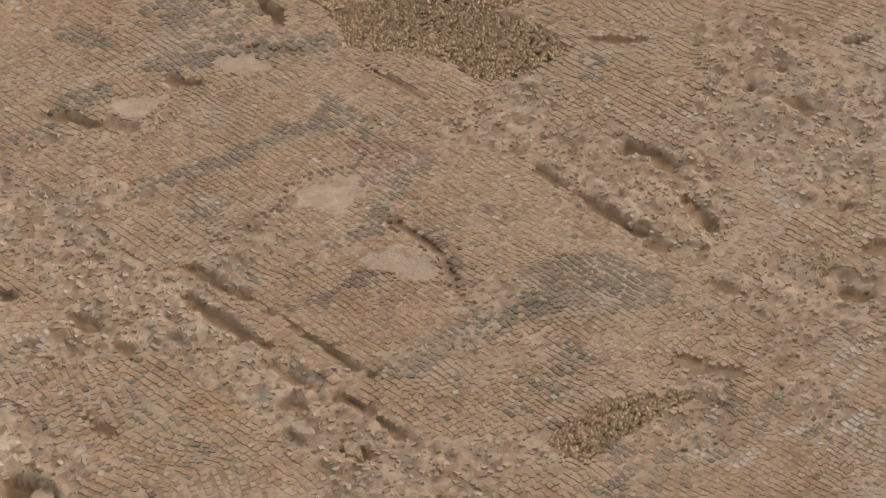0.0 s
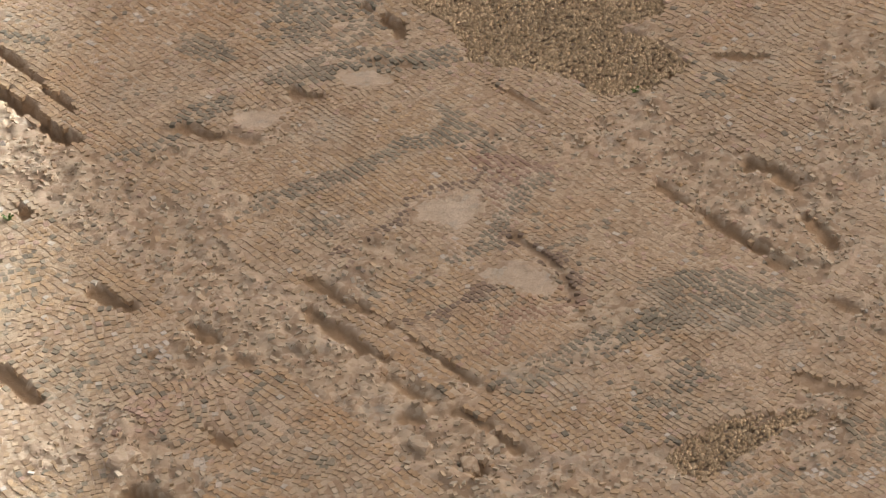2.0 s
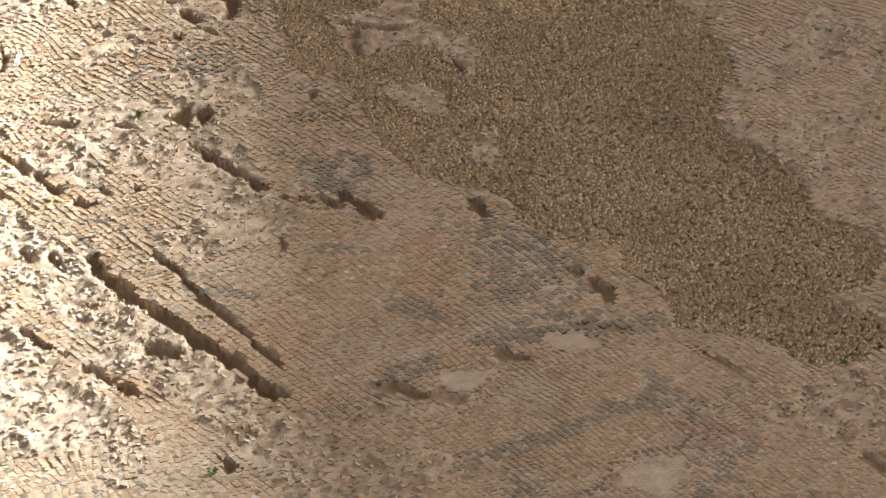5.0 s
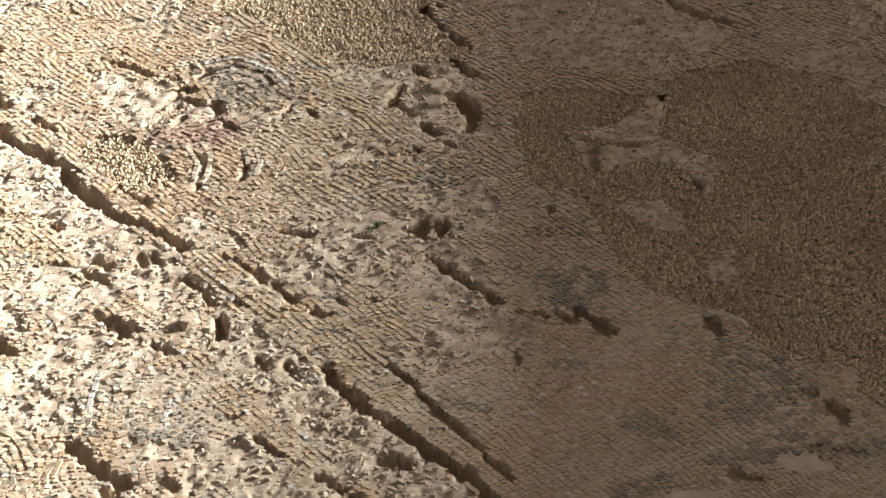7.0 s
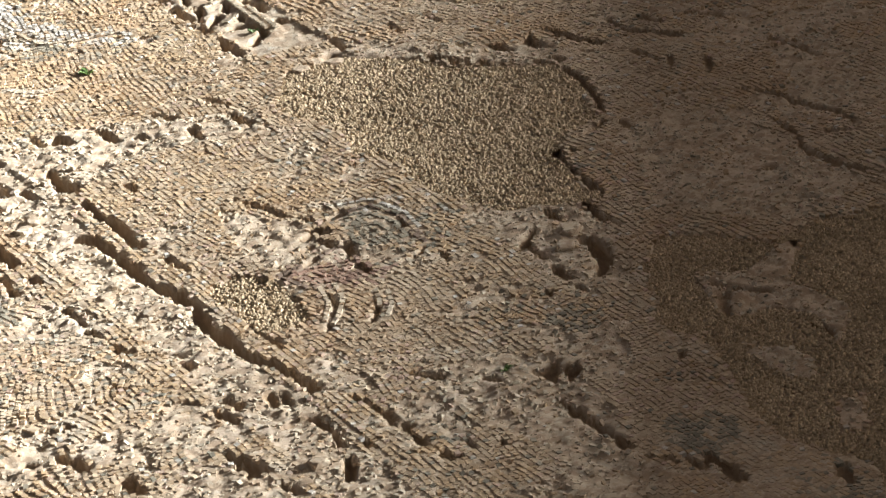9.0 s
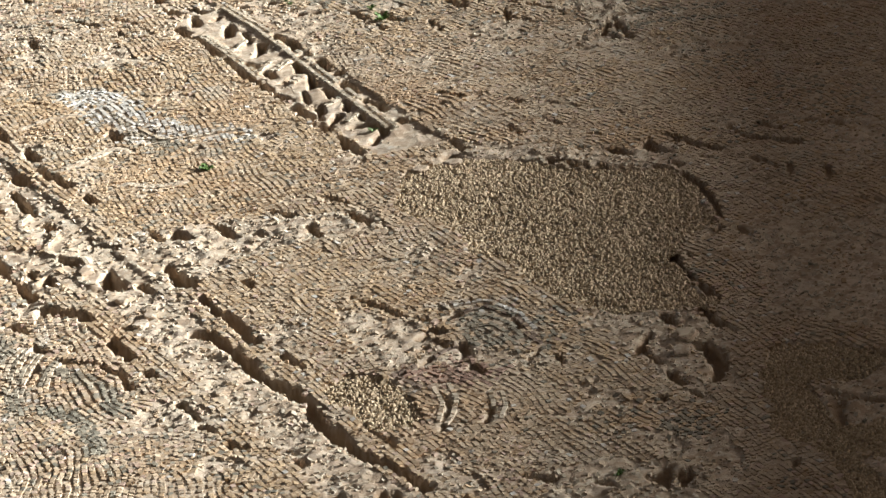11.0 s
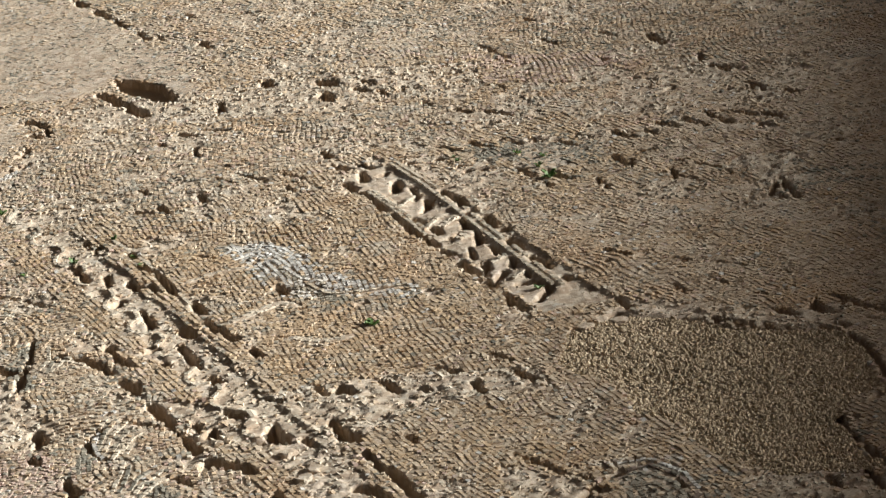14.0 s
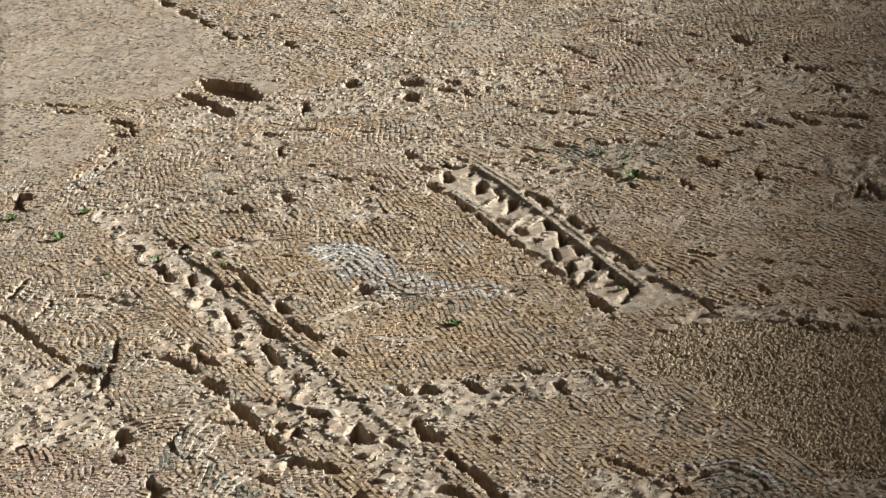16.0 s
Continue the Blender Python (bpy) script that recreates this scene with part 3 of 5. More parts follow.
pit(0.005, 0.024, (2.452, 2.670), (2.450, 2.657))
pit(0.007, 0.015, (2.014, 3.075), (2.013, 3.004), (2.022, 2.968))
pit(0.007, 0.020, (1.967, 3.027), (1.966, 2.967), (1.968, 2.912), (1.972, 2.873))
pit(0.005, 0.010, (2.018, 2.963), (2.021, 2.898), (2.020, 2.830))
pit(0.007, 0.015, (2.020, 2.830), (2.015, 2.759), (2.025, 2.707))
pit(0.005, 0.014, (1.948, 2.832), (1.957, 2.755))
pit(0.006, 0.018, (1.969, 2.726), (1.971, 2.675), (1.971, 2.612))
pit(0.006, 0.022, (1.842, 3.101), (1.842, 3.065))
pit(0.006, 0.018, (1.842, 3.011), (1.845, 2.985))
pit(0.006, 0.018, (1.727, 2.921), (1.728, 2.872))
pit(0.006, 0.018, (1.913, 2.761), (1.918, 2.740))
pit(0.007, 0.024, (1.908, 2.630), (1.910, 2.614))
pit(0.005, 0.018, (2.441, 2.556), (2.448, 2.513))
pit(0.006, 0.020, (2.537, 2.424), (2.552, 2.391))
pit(0.004, 0.028, (2.298, 2.471), (2.328, 2.405))
pit(0.015, 0.036, (1.588, 2.877), (1.598, 2.839))
pit(0.007, 0.034, (2.630, 2.457), (2.639, 2.444))
pit(0.004, 0.020, (2.255, 2.951), (2.254, 2.905), (2.249, 2.855), (2.215, 2.792))
pit(0.008, 0.022, (2.107, 3.492), (2.128, 3.440))
pit(0.010, 0.028, (1.799, 3.263), (1.809, 3.200))
pit(0.008, 0.036, (1.636, 3.477), (1.635, 3.419), (1.604, 3.301), (1.612, 3.193), (1.612, 3.127))
pit(0.008, 0.018, (2.295, 4.038), (2.320, 3.999))
pit(0.007, 0.012, (2.190, 3.897), (2.209, 3.911), (2.230, 3.949))
pit(0.014, 0.018, (1.843, 4.636), (1.853, 4.587))
pit(0.018, 0.018, (1.805, 4.472), (1.811, 4.435), (1.815, 4.395))
pit(0.014, 0.014, (1.824, 4.346), (1.827, 4.315))
pit(0.013, 0.013, (2.057, 4.046), (2.063, 3.983), (2.046, 3.890), (2.040, 3.788), (2.030, 3.725), (2.029, 3.635))
pit(0.022, 0.024, (1.989, 4.098), (1.973, 4.046), (1.971, 3.992), (1.969, 3.940), (1.977, 3.889), (1.981, 3.833), (1.983, 3.758), (1.983, 3.697), (1.979, 3.631), (1.983, 3.579))
pit(0.016, 0.026, (1.919, 3.817), (1.932, 3.784))
pit(0.016, 0.022, (2.366, 3.978), (2.368, 3.936), (2.360, 3.885))
pit(0.012, 0.017, (2.335, 4.003), (2.338, 3.953))
pit(0.014, 0.026, (2.498, 3.823), (2.486, 3.777))
pit(0.012, 0.020, (2.489, 3.518), (2.476, 3.467))
pit(0.010, 0.014, (2.484, 3.566), (2.486, 3.547))
pit(0.014, 0.022, (2.717, 4.318), (2.740, 4.253), (2.731, 4.174))
pit(0.010, 0.018, (2.572, 4.188), (2.588, 4.133), (2.594, 4.062))
pit(0.010, 0.014, (2.693, 4.457), (2.746, 4.375))
pit(0.010, 0.018, (2.680, 4.412), (2.644, 4.343))
pit(0.012, 0.018, (1.646, 3.991), (1.647, 3.961))
pit(0.020, 0.026, (1.588, 4.166), (1.588, 4.092), (1.599, 4.006))
pit(0.018, 0.024, (1.568, 4.018), (1.573, 3.964))
pit(0.010, 0.010, (1.638, 3.914), (1.665, 3.929))
pit(0.014, 0.014, (1.825, 3.842), (1.834, 3.794), (1.836, 3.733))
pit(0.010, 0.010, (1.805, 4.006), (1.816, 3.892))
pit(0.012, 0.013, (2.105, 4.271), (2.104, 4.235))
pit(0.010, 0.010, (2.060, 4.265), (2.060, 4.229))
pit(0.012, 0.012, (2.053, 4.433), (2.062, 4.375))
pit(0.012, 0.013, (1.949, 4.159), (1.935, 4.099))
pit(0.010, 0.012, (1.925, 4.204), (1.918, 4.165))
pit(0.014, 0.016, (2.895, 4.523), (2.883, 4.489))
pit(0.018, 0.022, (2.085, 5.842), (2.088, 5.836))
pit(0.018, 0.022, (2.104, 5.842), (2.109, 5.808))
pit(0.014, 0.016, (2.225, 5.748), (2.235, 5.731))
pit(0.010, 0.010, (2.196, 5.693), (2.218, 5.700))
pit(0.022, 0.024, (2.109, 5.542), (2.112, 5.519))
pit(0.020, 0.020, (2.014, 5.530), (2.017, 5.462), (2.021, 5.384), (2.017, 5.295))
pit(0.026, 0.026, (1.945, 5.402), (1.964, 5.369), (1.971, 5.299), (1.967, 5.242), (1.964, 5.153), (1.975, 5.084), (1.986, 5.060), (1.985, 5.002), (1.971, 4.917), (1.969, 4.849), (1.975, 4.776), (1.993, 4.706), (1.996, 4.651), (2.004, 4.591))
pit(0.010, 0.012, (2.026, 5.262), (2.034, 5.208), (2.039, 5.113))
pit(0.016, 0.014, (2.235, 5.351), (2.243, 5.310), (2.263, 5.258), (2.279, 5.200), (2.310, 5.149), (2.336, 5.155))
pit(0.018, 0.026, (2.284, 5.132), (2.292, 5.103))
pit(0.012, 0.013, (2.027, 4.879), (2.025, 4.811), (2.030, 4.758))
pit(0.012, 0.011, (2.029, 4.556), (2.046, 4.490), (2.046, 4.415), (2.051, 4.313), (2.059, 4.236))
pit(0.010, 0.009, (2.184, 4.889), (2.175, 4.840), (2.141, 4.787), (2.114, 4.756))
pit(0.010, 0.009, (2.231, 4.802), (2.214, 4.761), (2.192, 4.740))
pit(0.014, 0.018, (1.902, 4.508), (1.942, 4.507), (1.959, 4.501), (1.955, 4.435), (1.948, 4.394))
pit(0.014, 0.018, (1.983, 4.374), (1.984, 4.362))
pit(0.018, 0.020, (1.794, 4.495), (1.795, 4.435), (1.796, 4.399))
pit(0.014, 0.018, (1.611, 4.744), (1.640, 4.743))
pit(0.018, 0.026, (1.583, 4.659), (1.600, 4.608))
pit(0.018, 0.026, (1.633, 4.520), (1.635, 4.483))
pit(0.014, 0.014, (1.807, 5.154), (1.806, 5.069))
pit(0.014, 0.015, (1.803, 5.038), (1.813, 4.965), (1.823, 4.920))
pit(0.014, 0.018, (1.877, 4.817), (1.878, 4.797))
pit(0.014, 0.018, (1.870, 4.649), (1.883, 4.612))
pit(0.016, 0.018, (1.938, 4.620), (1.929, 4.578))
pit(0.014, 0.014, (1.954, 4.611), (1.946, 4.580))
pit(0.012, 0.016, (1.761, 5.284), (1.768, 5.263))
pit(0.012, 0.014, (1.751, 4.821), (1.762, 4.798))
pit(0.018, 0.018, (2.715, 4.935), (2.689, 4.848), (2.695, 4.764))
pit(0.012, 0.013, (2.533, 4.820), (2.530, 4.739))
pit(0.012, 0.016, (2.468, 4.629), (2.466, 4.620))
pit(0.016, 0.016, (2.995, 5.437), (2.990, 5.365), (2.967, 5.276), (2.937, 5.203))
pit(0.014, 0.014, (2.915, 5.164), (2.873, 5.145), (2.847, 5.143))
pit(0.016, 0.018, (2.796, 5.159), (2.762, 5.054), (2.753, 4.980), (2.744, 4.907))
pit(0.014, 0.018, (2.845, 5.649), (2.871, 5.594))
pit(0.012, 0.014, (2.894, 5.567), (2.960, 5.527))
pit(0.012, 0.012, (2.969, 5.510), (2.995, 5.468))
pit(0.020, 0.020, (3.069, 5.633), (3.085, 5.563), (3.115, 5.504))
pit(0.014, 0.018, (2.953, 5.646), (2.962, 5.596))
pit(0.012, 0.016, (3.005, 5.505), (3.014, 5.477))
pit(0.010, 0.012, (3.068, 5.492), (3.080, 5.468))
pit(0.018, 0.020, (3.188, 5.580), (3.181, 5.525), (3.197, 5.488), (3.248, 5.415))
pit(0.018, 0.020, (3.239, 5.555), (3.251, 5.501))
pit(0.010, 0.014, (3.308, 5.517), (3.356, 5.447))
pit(0.014, 0.020, (3.221, 5.284), (3.190, 5.220))
pit(0.012, 0.014, (3.135, 5.412), (3.148, 5.340))
pit(0.010, 0.016, (3.172, 5.342), (3.145, 5.292))
pit(0.010, 0.014, (3.358, 5.282), (3.369, 5.211), (3.383, 5.138))
pit(0.008, 0.010, (3.070, 5.190), (3.142, 5.144))
pit(0.011, 0.014, (3.181, 5.108), (3.215, 5.045), (3.230, 4.957), (3.253, 4.899), (3.245, 4.818))
pit(0.010, 0.014, (3.142, 4.956), (3.143, 4.885), (3.108, 4.782), (3.117, 4.707), (3.139, 4.653))
pit(0.009, 0.014, (2.933, 5.142), (2.935, 5.105))
pit(0.012, 0.016, (2.234, 4.434), (2.250, 4.406))
pit(0.016, 0.017, (2.284, 4.287), (2.285, 4.237), (2.288, 4.174), (2.283, 4.083))
pit(0.010, 0.011, (2.058, 4.271), (2.081, 4.223))
pit(0.012, 0.014, (2.143, 4.232), (2.148, 4.220))
pit(0.012, 0.012, (2.132, 4.552), (2.181, 4.488))
pit(0.014, 0.016, (2.156, 4.518), (2.177, 4.491))
pit(0.020, 0.021, (2.569, 6.941), (2.573, 6.894))
pit(0.027, 0.018, (2.570, 6.848), (2.568, 6.740), (2.565, 6.682))
pit(0.027, 0.021, (2.567, 6.661), (2.561, 6.585), (2.561, 6.517), (2.570, 6.495))
pit(0.022, 0.021, (2.566, 6.468), (2.563, 6.427))
pit(0.025, 0.022, (2.562, 6.397), (2.573, 6.348))
pit(0.030, 0.023, (2.567, 6.315), (2.563, 6.255), (2.572, 6.205))
pit(0.030, 0.026, (2.562, 6.172), (2.567, 6.127))
pit(0.020, 0.016, (2.583, 6.165), (2.619, 6.195))
pit(0.020, 0.016, (2.605, 6.112), (2.634, 6.106))
pit(0.020, 0.016, (2.644, 6.085), (2.652, 6.049), (2.601, 6.006))
pit(0.022, 0.018, (2.592, 6.610), (2.600, 6.584))
pit(0.018, 0.016, (2.608, 6.541), (2.608, 6.496))
pit(0.015, 0.012, (2.603, 6.456), (2.640, 6.465))
pit(0.022, 0.021, (2.629, 6.988), (2.610, 6.932))
pit(0.018, 0.016, (2.658, 6.930), (2.674, 6.944))
pit(0.018, 0.014, (2.719, 6.739), (2.712, 6.693))
pit(0.018, 0.016, (2.715, 6.647), (2.734, 6.652))
pit(0.018, 0.016, (2.706, 6.567), (2.721, 6.571))
pit(0.022, 0.021, (2.727, 6.519), (2.723, 6.468))
pit(0.018, 0.017, (2.710, 6.418), (2.728, 6.419))
pit(0.022, 0.021, (2.705, 6.360), (2.702, 6.284))
pit(0.020, 0.018, (2.695, 6.230), (2.694, 6.196))
pit(0.022, 0.023, (2.708, 6.192), (2.698, 6.151))
pit(0.018, 0.017, (2.700, 6.086), (2.704, 6.067))
pit(0.018, 0.016, (2.917, 6.743), (2.920, 6.706))
pit(0.025, 0.023, (2.955, 6.691), (2.964, 6.638), (2.975, 6.603))
pit(0.020, 0.021, (2.919, 6.618), (2.918, 6.585))
pit(0.018, 0.016, (2.593, 7.073), (2.608, 7.009))
pit(0.018, 0.014, (2.649, 7.039), (2.661, 7.002))
pit(0.015, 0.013, (2.733, 6.972), (2.748, 6.953))
pit(0.022, 0.021, (2.023, 6.863), (2.019, 6.819))
pit(0.025, 0.019, (2.011, 6.765), (2.024, 6.710), (2.024, 6.624), (2.021, 6.560))
pit(0.025, 0.023, (2.037, 6.492), (2.025, 6.430), (2.023, 6.415))
pit(0.025, 0.021, (2.011, 6.363), (2.018, 6.293), (2.026, 6.217))
pit(0.020, 0.017, (2.033, 6.157), (2.032, 6.106))
pit(0.020, 0.018, (1.964, 6.991), (1.973, 6.964))
pit(0.025, 0.026, (1.965, 6.691), (1.966, 6.648))
pit(0.020, 0.019, (1.990, 6.639), (1.988, 6.603))
pit(0.027, 0.031, (1.962, 6.359), (1.963, 6.323))
pit(0.027, 0.029, (1.916, 6.075), (1.921, 6.042))
pit(0.020, 0.021, (1.799, 6.365), (1.801, 6.329))
pit(0.020, 0.021, (1.799, 6.308), (1.800, 6.266))
pit(0.018, 0.017, (1.803, 6.256), (1.808, 6.233))
pit(0.016, 0.013, (1.729, 6.340), (1.761, 6.293), (1.758, 6.208))
pit(0.016, 0.013, (2.140, 6.742), (2.166, 6.691))
pit(0.027, 0.031, (2.208, 6.434), (2.208, 6.402))
pit(0.015, 0.014, (2.147, 6.311), (2.158, 6.313))
pit(0.018, 0.016, (1.914, 6.600), (1.892, 6.591))
pit(0.020, 0.016, (1.855, 6.460), (1.873, 6.463))
pit(0.020, 0.018, (1.855, 6.285), (1.878, 6.295))
pit(0.020, 0.018, (1.859, 6.211), (1.865, 6.194))
pit(0.027, 0.031, (1.762, 6.175), (1.773, 6.107))
pit(0.022, 0.022, (1.772, 6.023), (1.770, 5.955), (1.770, 5.918))
pit(0.018, 0.013, (1.701, 5.991), (1.723, 5.955), (1.768, 5.889), (1.769, 5.838))
pit(0.022, 0.021, (1.808, 5.888), (1.808, 5.851))
pit(0.018, 0.014, (1.609, 5.833), (1.597, 5.875), (1.599, 5.917), (1.615, 5.943), (1.646, 5.977))
pit(0.022, 0.023, (1.878, 5.896), (1.893, 5.862))
pit(0.027, 0.031, (1.798, 5.656), (1.819, 5.632), (1.821, 5.601))
pit(0.022, 0.029, (1.754, 5.684), (1.773, 5.703), (1.780, 5.678))
pit(0.022, 0.023, (1.690, 5.678), (1.701, 5.618))
pit(0.025, 0.026, (1.814, 5.480), (1.808, 5.424), (1.814, 5.386))
pit(0.018, 0.018, (1.690, 5.553), (1.703, 5.518))
pit(0.018, 0.017, (1.707, 5.470), (1.721, 5.440))
pit(0.018, 0.016, (1.731, 5.438), (1.758, 5.397), (1.771, 5.322), (1.764, 5.278))
pit(0.018, 0.014, (1.641, 5.445), (1.664, 5.470))
pit(0.027, 0.036, (1.514, 5.677), (1.513, 5.650))
pit(0.018, 0.021, (1.569, 5.510), (1.572, 5.493))
pit(0.020, 0.021, (1.813, 5.316), (1.816, 5.279))
pit(0.020, 0.021, (2.062, 5.882), (2.067, 5.850))
pit(0.022, 0.026, (2.095, 5.846), (2.110, 5.812))
pit(0.013, 0.013, (1.955, 5.916), (1.983, 5.868))
pit(0.015, 0.016, (1.952, 5.680), (1.956, 5.634))
pit(0.015, 0.013, (2.123, 7.092), (2.150, 7.053))
pit(0.030, 0.034, (2.350, 7.988), (2.363, 7.917), (2.372, 7.839), (2.380, 7.757))
pit(0.022, 0.023, (2.570, 8.839), (2.573, 8.765))
pit(0.025, 0.023, (2.578, 8.696), (2.588, 8.597))
pit(0.020, 0.018, (2.595, 8.576), (2.590, 8.480))
pit(0.018, 0.018, (2.600, 8.417), (2.596, 8.336))
pit(0.018, 0.016, (2.630, 8.334), (2.627, 8.291))
pit(0.020, 0.021, (2.756, 8.461), (2.755, 8.422))
pit(0.022, 0.023, (2.700, 8.200), (2.696, 8.134))
pit(0.022, 0.029, (2.710, 7.777), (2.704, 7.741))
pit(0.022, 0.018, (2.040, 8.190), (2.069, 8.139), (2.115, 8.084))
pit(0.022, 0.023, (2.051, 8.104), (2.071, 8.062))
pit(0.022, 0.021, (2.133, 7.918), (2.155, 7.886), (2.151, 7.795))
pit(0.022, 0.023, (2.111, 7.816), (2.133, 7.784))
pit(0.018, 0.016, (2.400, 7.551), (2.426, 7.515))
pit(0.018, 0.016, (2.462, 7.541), (2.497, 7.492))
pit(0.018, 0.018, (2.336, 7.509), (2.337, 7.486))
pit(0.018, 0.016, (2.372, 7.247), (2.397, 7.245))
pit(0.018, 0.016, (2.350, 7.172), (2.367, 7.117))
pit(0.018, 0.016, (2.412, 7.140), (2.434, 7.076))
pit(0.018, 0.014, (2.481, 7.102), (2.507, 7.030))
pit(0.020, 0.018, (2.453, 7.005), (2.453, 6.976))
pit(0.022, 0.021, (2.277, 7.096), (2.268, 7.047))
pit(0.018, 0.018, (2.174, 7.094), (2.178, 7.038))
pit(0.018, 0.016, (2.180, 7.228), (2.186, 7.189))
pit(0.020, 0.021, (2.619, 7.183), (2.611, 7.134))
pit(0.020, 0.017, (2.563, 6.930), (2.567, 6.878))
pit(0.018, 0.014, (2.602, 7.067), (2.618, 7.027))
pit(0.022, 0.018, (1.906, 7.566), (1.984, 7.588), (2.033, 7.610))
pit(0.020, 0.016, (1.907, 7.480), (1.961, 7.482))
pit(0.020, 0.018, (2.037, 7.675), (2.069, 7.714))
pit(0.025, 0.026, (3.587, 7.399), (3.576, 7.312))
pit(0.022, 0.018, (3.584, 7.073), (3.603, 7.020))
pit(0.018, 0.016, (3.618, 7.011), (3.629, 6.983))
pit(0.015, 0.016, (3.684, 7.010), (3.703, 6.957))
pit(0.020, 0.021, (3.416, 7.767), (3.418, 7.726))
pit(0.020, 0.016, (3.374, 7.574), (3.393, 7.505))
pit(0.020, 0.018, (3.507, 7.510), (3.519, 7.460))
pit(0.018, 0.014, (3.237, 7.642), (3.248, 7.485))
pit(0.018, 0.016, (3.220, 7.506), (3.235, 7.467))
pit(0.018, 0.016, (3.213, 7.400), (3.250, 7.370))
pit(0.018, 0.018, (3.407, 7.316), (3.410, 7.290))
pit(0.018, 0.014, (3.399, 7.127), (3.429, 7.075))
pit(0.020, 0.017, (2.892, 7.600), (2.911, 7.559))
pit(0.020, 0.017, (2.857, 7.553), (2.875, 7.518))
pit(0.022, 0.021, (2.896, 7.498), (2.900, 7.465))
pit(0.018, 0.016, (2.949, 7.475), (2.968, 7.440))
pit(0.015, 0.016, (2.942, 7.330), (2.949, 7.306))
pit(0.022, 0.017, (2.978, 7.240), (2.995, 7.192))
pit(0.018, 0.017, (3.133, 7.310), (3.144, 7.282))
pit(0.015, 0.012, (3.027, 7.166), (3.059, 7.098))
pit(0.018, 0.013, (2.950, 7.063), (3.005, 7.090))
pit(0.022, 0.018, (2.841, 7.014), (2.868, 6.937))
pit(0.022, 0.018, (2.908, 6.986), (2.927, 6.924))
pit(0.020, 0.016, (2.969, 6.950), (2.986, 6.894))
pit(0.018, 0.014, (3.021, 6.907), (3.036, 6.868))
pit(0.018, 0.014, (3.057, 6.863), (3.084, 6.802))
pit(0.018, 0.016, (3.110, 6.855), (3.132, 6.829))
pit(0.022, 0.018, (3.185, 6.816), (3.207, 6.749))
pit(0.022, 0.021, (3.115, 6.664), (3.111, 6.589))
pit(0.015, 0.012, (3.111, 6.589), (3.164, 6.644), (3.200, 6.645))
pit(0.018, 0.018, (3.249, 6.766), (3.255, 6.730))
pit(0.022, 0.021, (3.290, 6.795), (3.310, 6.739))
pit(0.022, 0.021, (3.343, 6.771), (3.363, 6.701))
pit(0.020, 0.017, (3.405, 6.776), (3.415, 6.677))
pit(0.020, 0.016, (3.441, 6.762), (3.495, 6.669))
pit(0.020, 0.018, (3.506, 6.680), (3.522, 6.633))
pit(0.018, 0.021, (3.464, 6.621), (3.468, 6.602))
pit(0.020, 0.021, (2.908, 6.756), (2.918, 6.683))
pit(0.018, 0.017, (3.019, 6.558), (3.009, 6.487))
pit(0.015, 0.013, (3.171, 6.501), (3.156, 6.452))
pit(0.015, 0.013, (3.227, 6.487), (3.253, 6.439), (3.259, 6.381))
pit(0.020, 0.021, (3.267, 6.230), (3.305, 6.275))
pit(0.018, 0.018, (3.324, 6.289), (3.295, 6.160))
pit(0.015, 0.018, (3.264, 6.220), (3.270, 6.182))
pit(0.018, 0.016, (3.399, 6.981), (3.443, 6.994))
pit(0.018, 0.016, (3.493, 6.880), (3.527, 6.886))
pit(0.020, 0.018, (3.527, 6.859), (3.567, 6.864))
pit(0.018, 0.016, (3.586, 6.890), (3.588, 6.821))
pit(0.018, 0.016, (3.514, 6.795), (3.546, 6.786))
pit(0.018, 0.018, (3.620, 6.785), (3.641, 6.749))
pit(0.022, 0.021, (2.724, 6.674), (2.716, 6.617))
pit(0.022, 0.021, (2.723, 6.510), (2.719, 6.456))
pit(0.025, 0.021, (1.523, 6.819), (1.534, 6.749), (1.540, 6.626), (1.551, 6.501), (1.564, 6.454))
pit(0.025, 0.031, (1.483, 6.355), (1.527, 6.384))
pit(0.018, 0.013, (1.562, 6.909), (1.597, 6.942), (1.627, 6.980))
pit(0.018, 0.014, (1.573, 6.736), (1.623, 6.795), (1.643, 6.819))
pit(0.018, 0.014, (1.578, 6.277), (1.643, 6.406), (1.685, 6.504))
pit(0.018, 0.013, (1.693, 6.818), (1.743, 6.754), (1.777, 6.664))
pit(0.015, 0.013, (1.699, 6.390), (1.732, 6.344), (1.752, 6.261), (1.756, 6.221))
pit(0.027, 0.029, (1.572, 6.410), (1.589, 6.370))
pit(0.018, 0.013, (1.348, 6.119), (1.428, 6.138), (1.503, 6.155))
pit(0.027, 0.034, (1.539, 6.049), (1.533, 5.987))
pit(0.020, 0.026, (1.317, 6.110), (1.362, 6.108))
pit(0.022, 0.029, (1.516, 5.791), (1.509, 5.720))
pit(0.020, 0.026, (1.492, 5.938), (1.497, 5.902))
pit(0.020, 0.018, (1.892, 6.836), (1.885, 6.757))
pit(0.025, 0.021, (2.832, 5.671), (2.848, 5.639), (2.867, 5.605))
pit(0.020, 0.018, (2.891, 5.592), (2.898, 5.560))
pit(0.022, 0.021, (2.686, 5.832), (2.699, 5.791))
pit(0.020, 0.023, (2.633, 5.802), (2.644, 5.774))
pit(0.018, 0.016, (2.714, 5.752), (2.756, 5.735))
pit(0.018, 0.016, (2.771, 5.704), (2.801, 5.679))
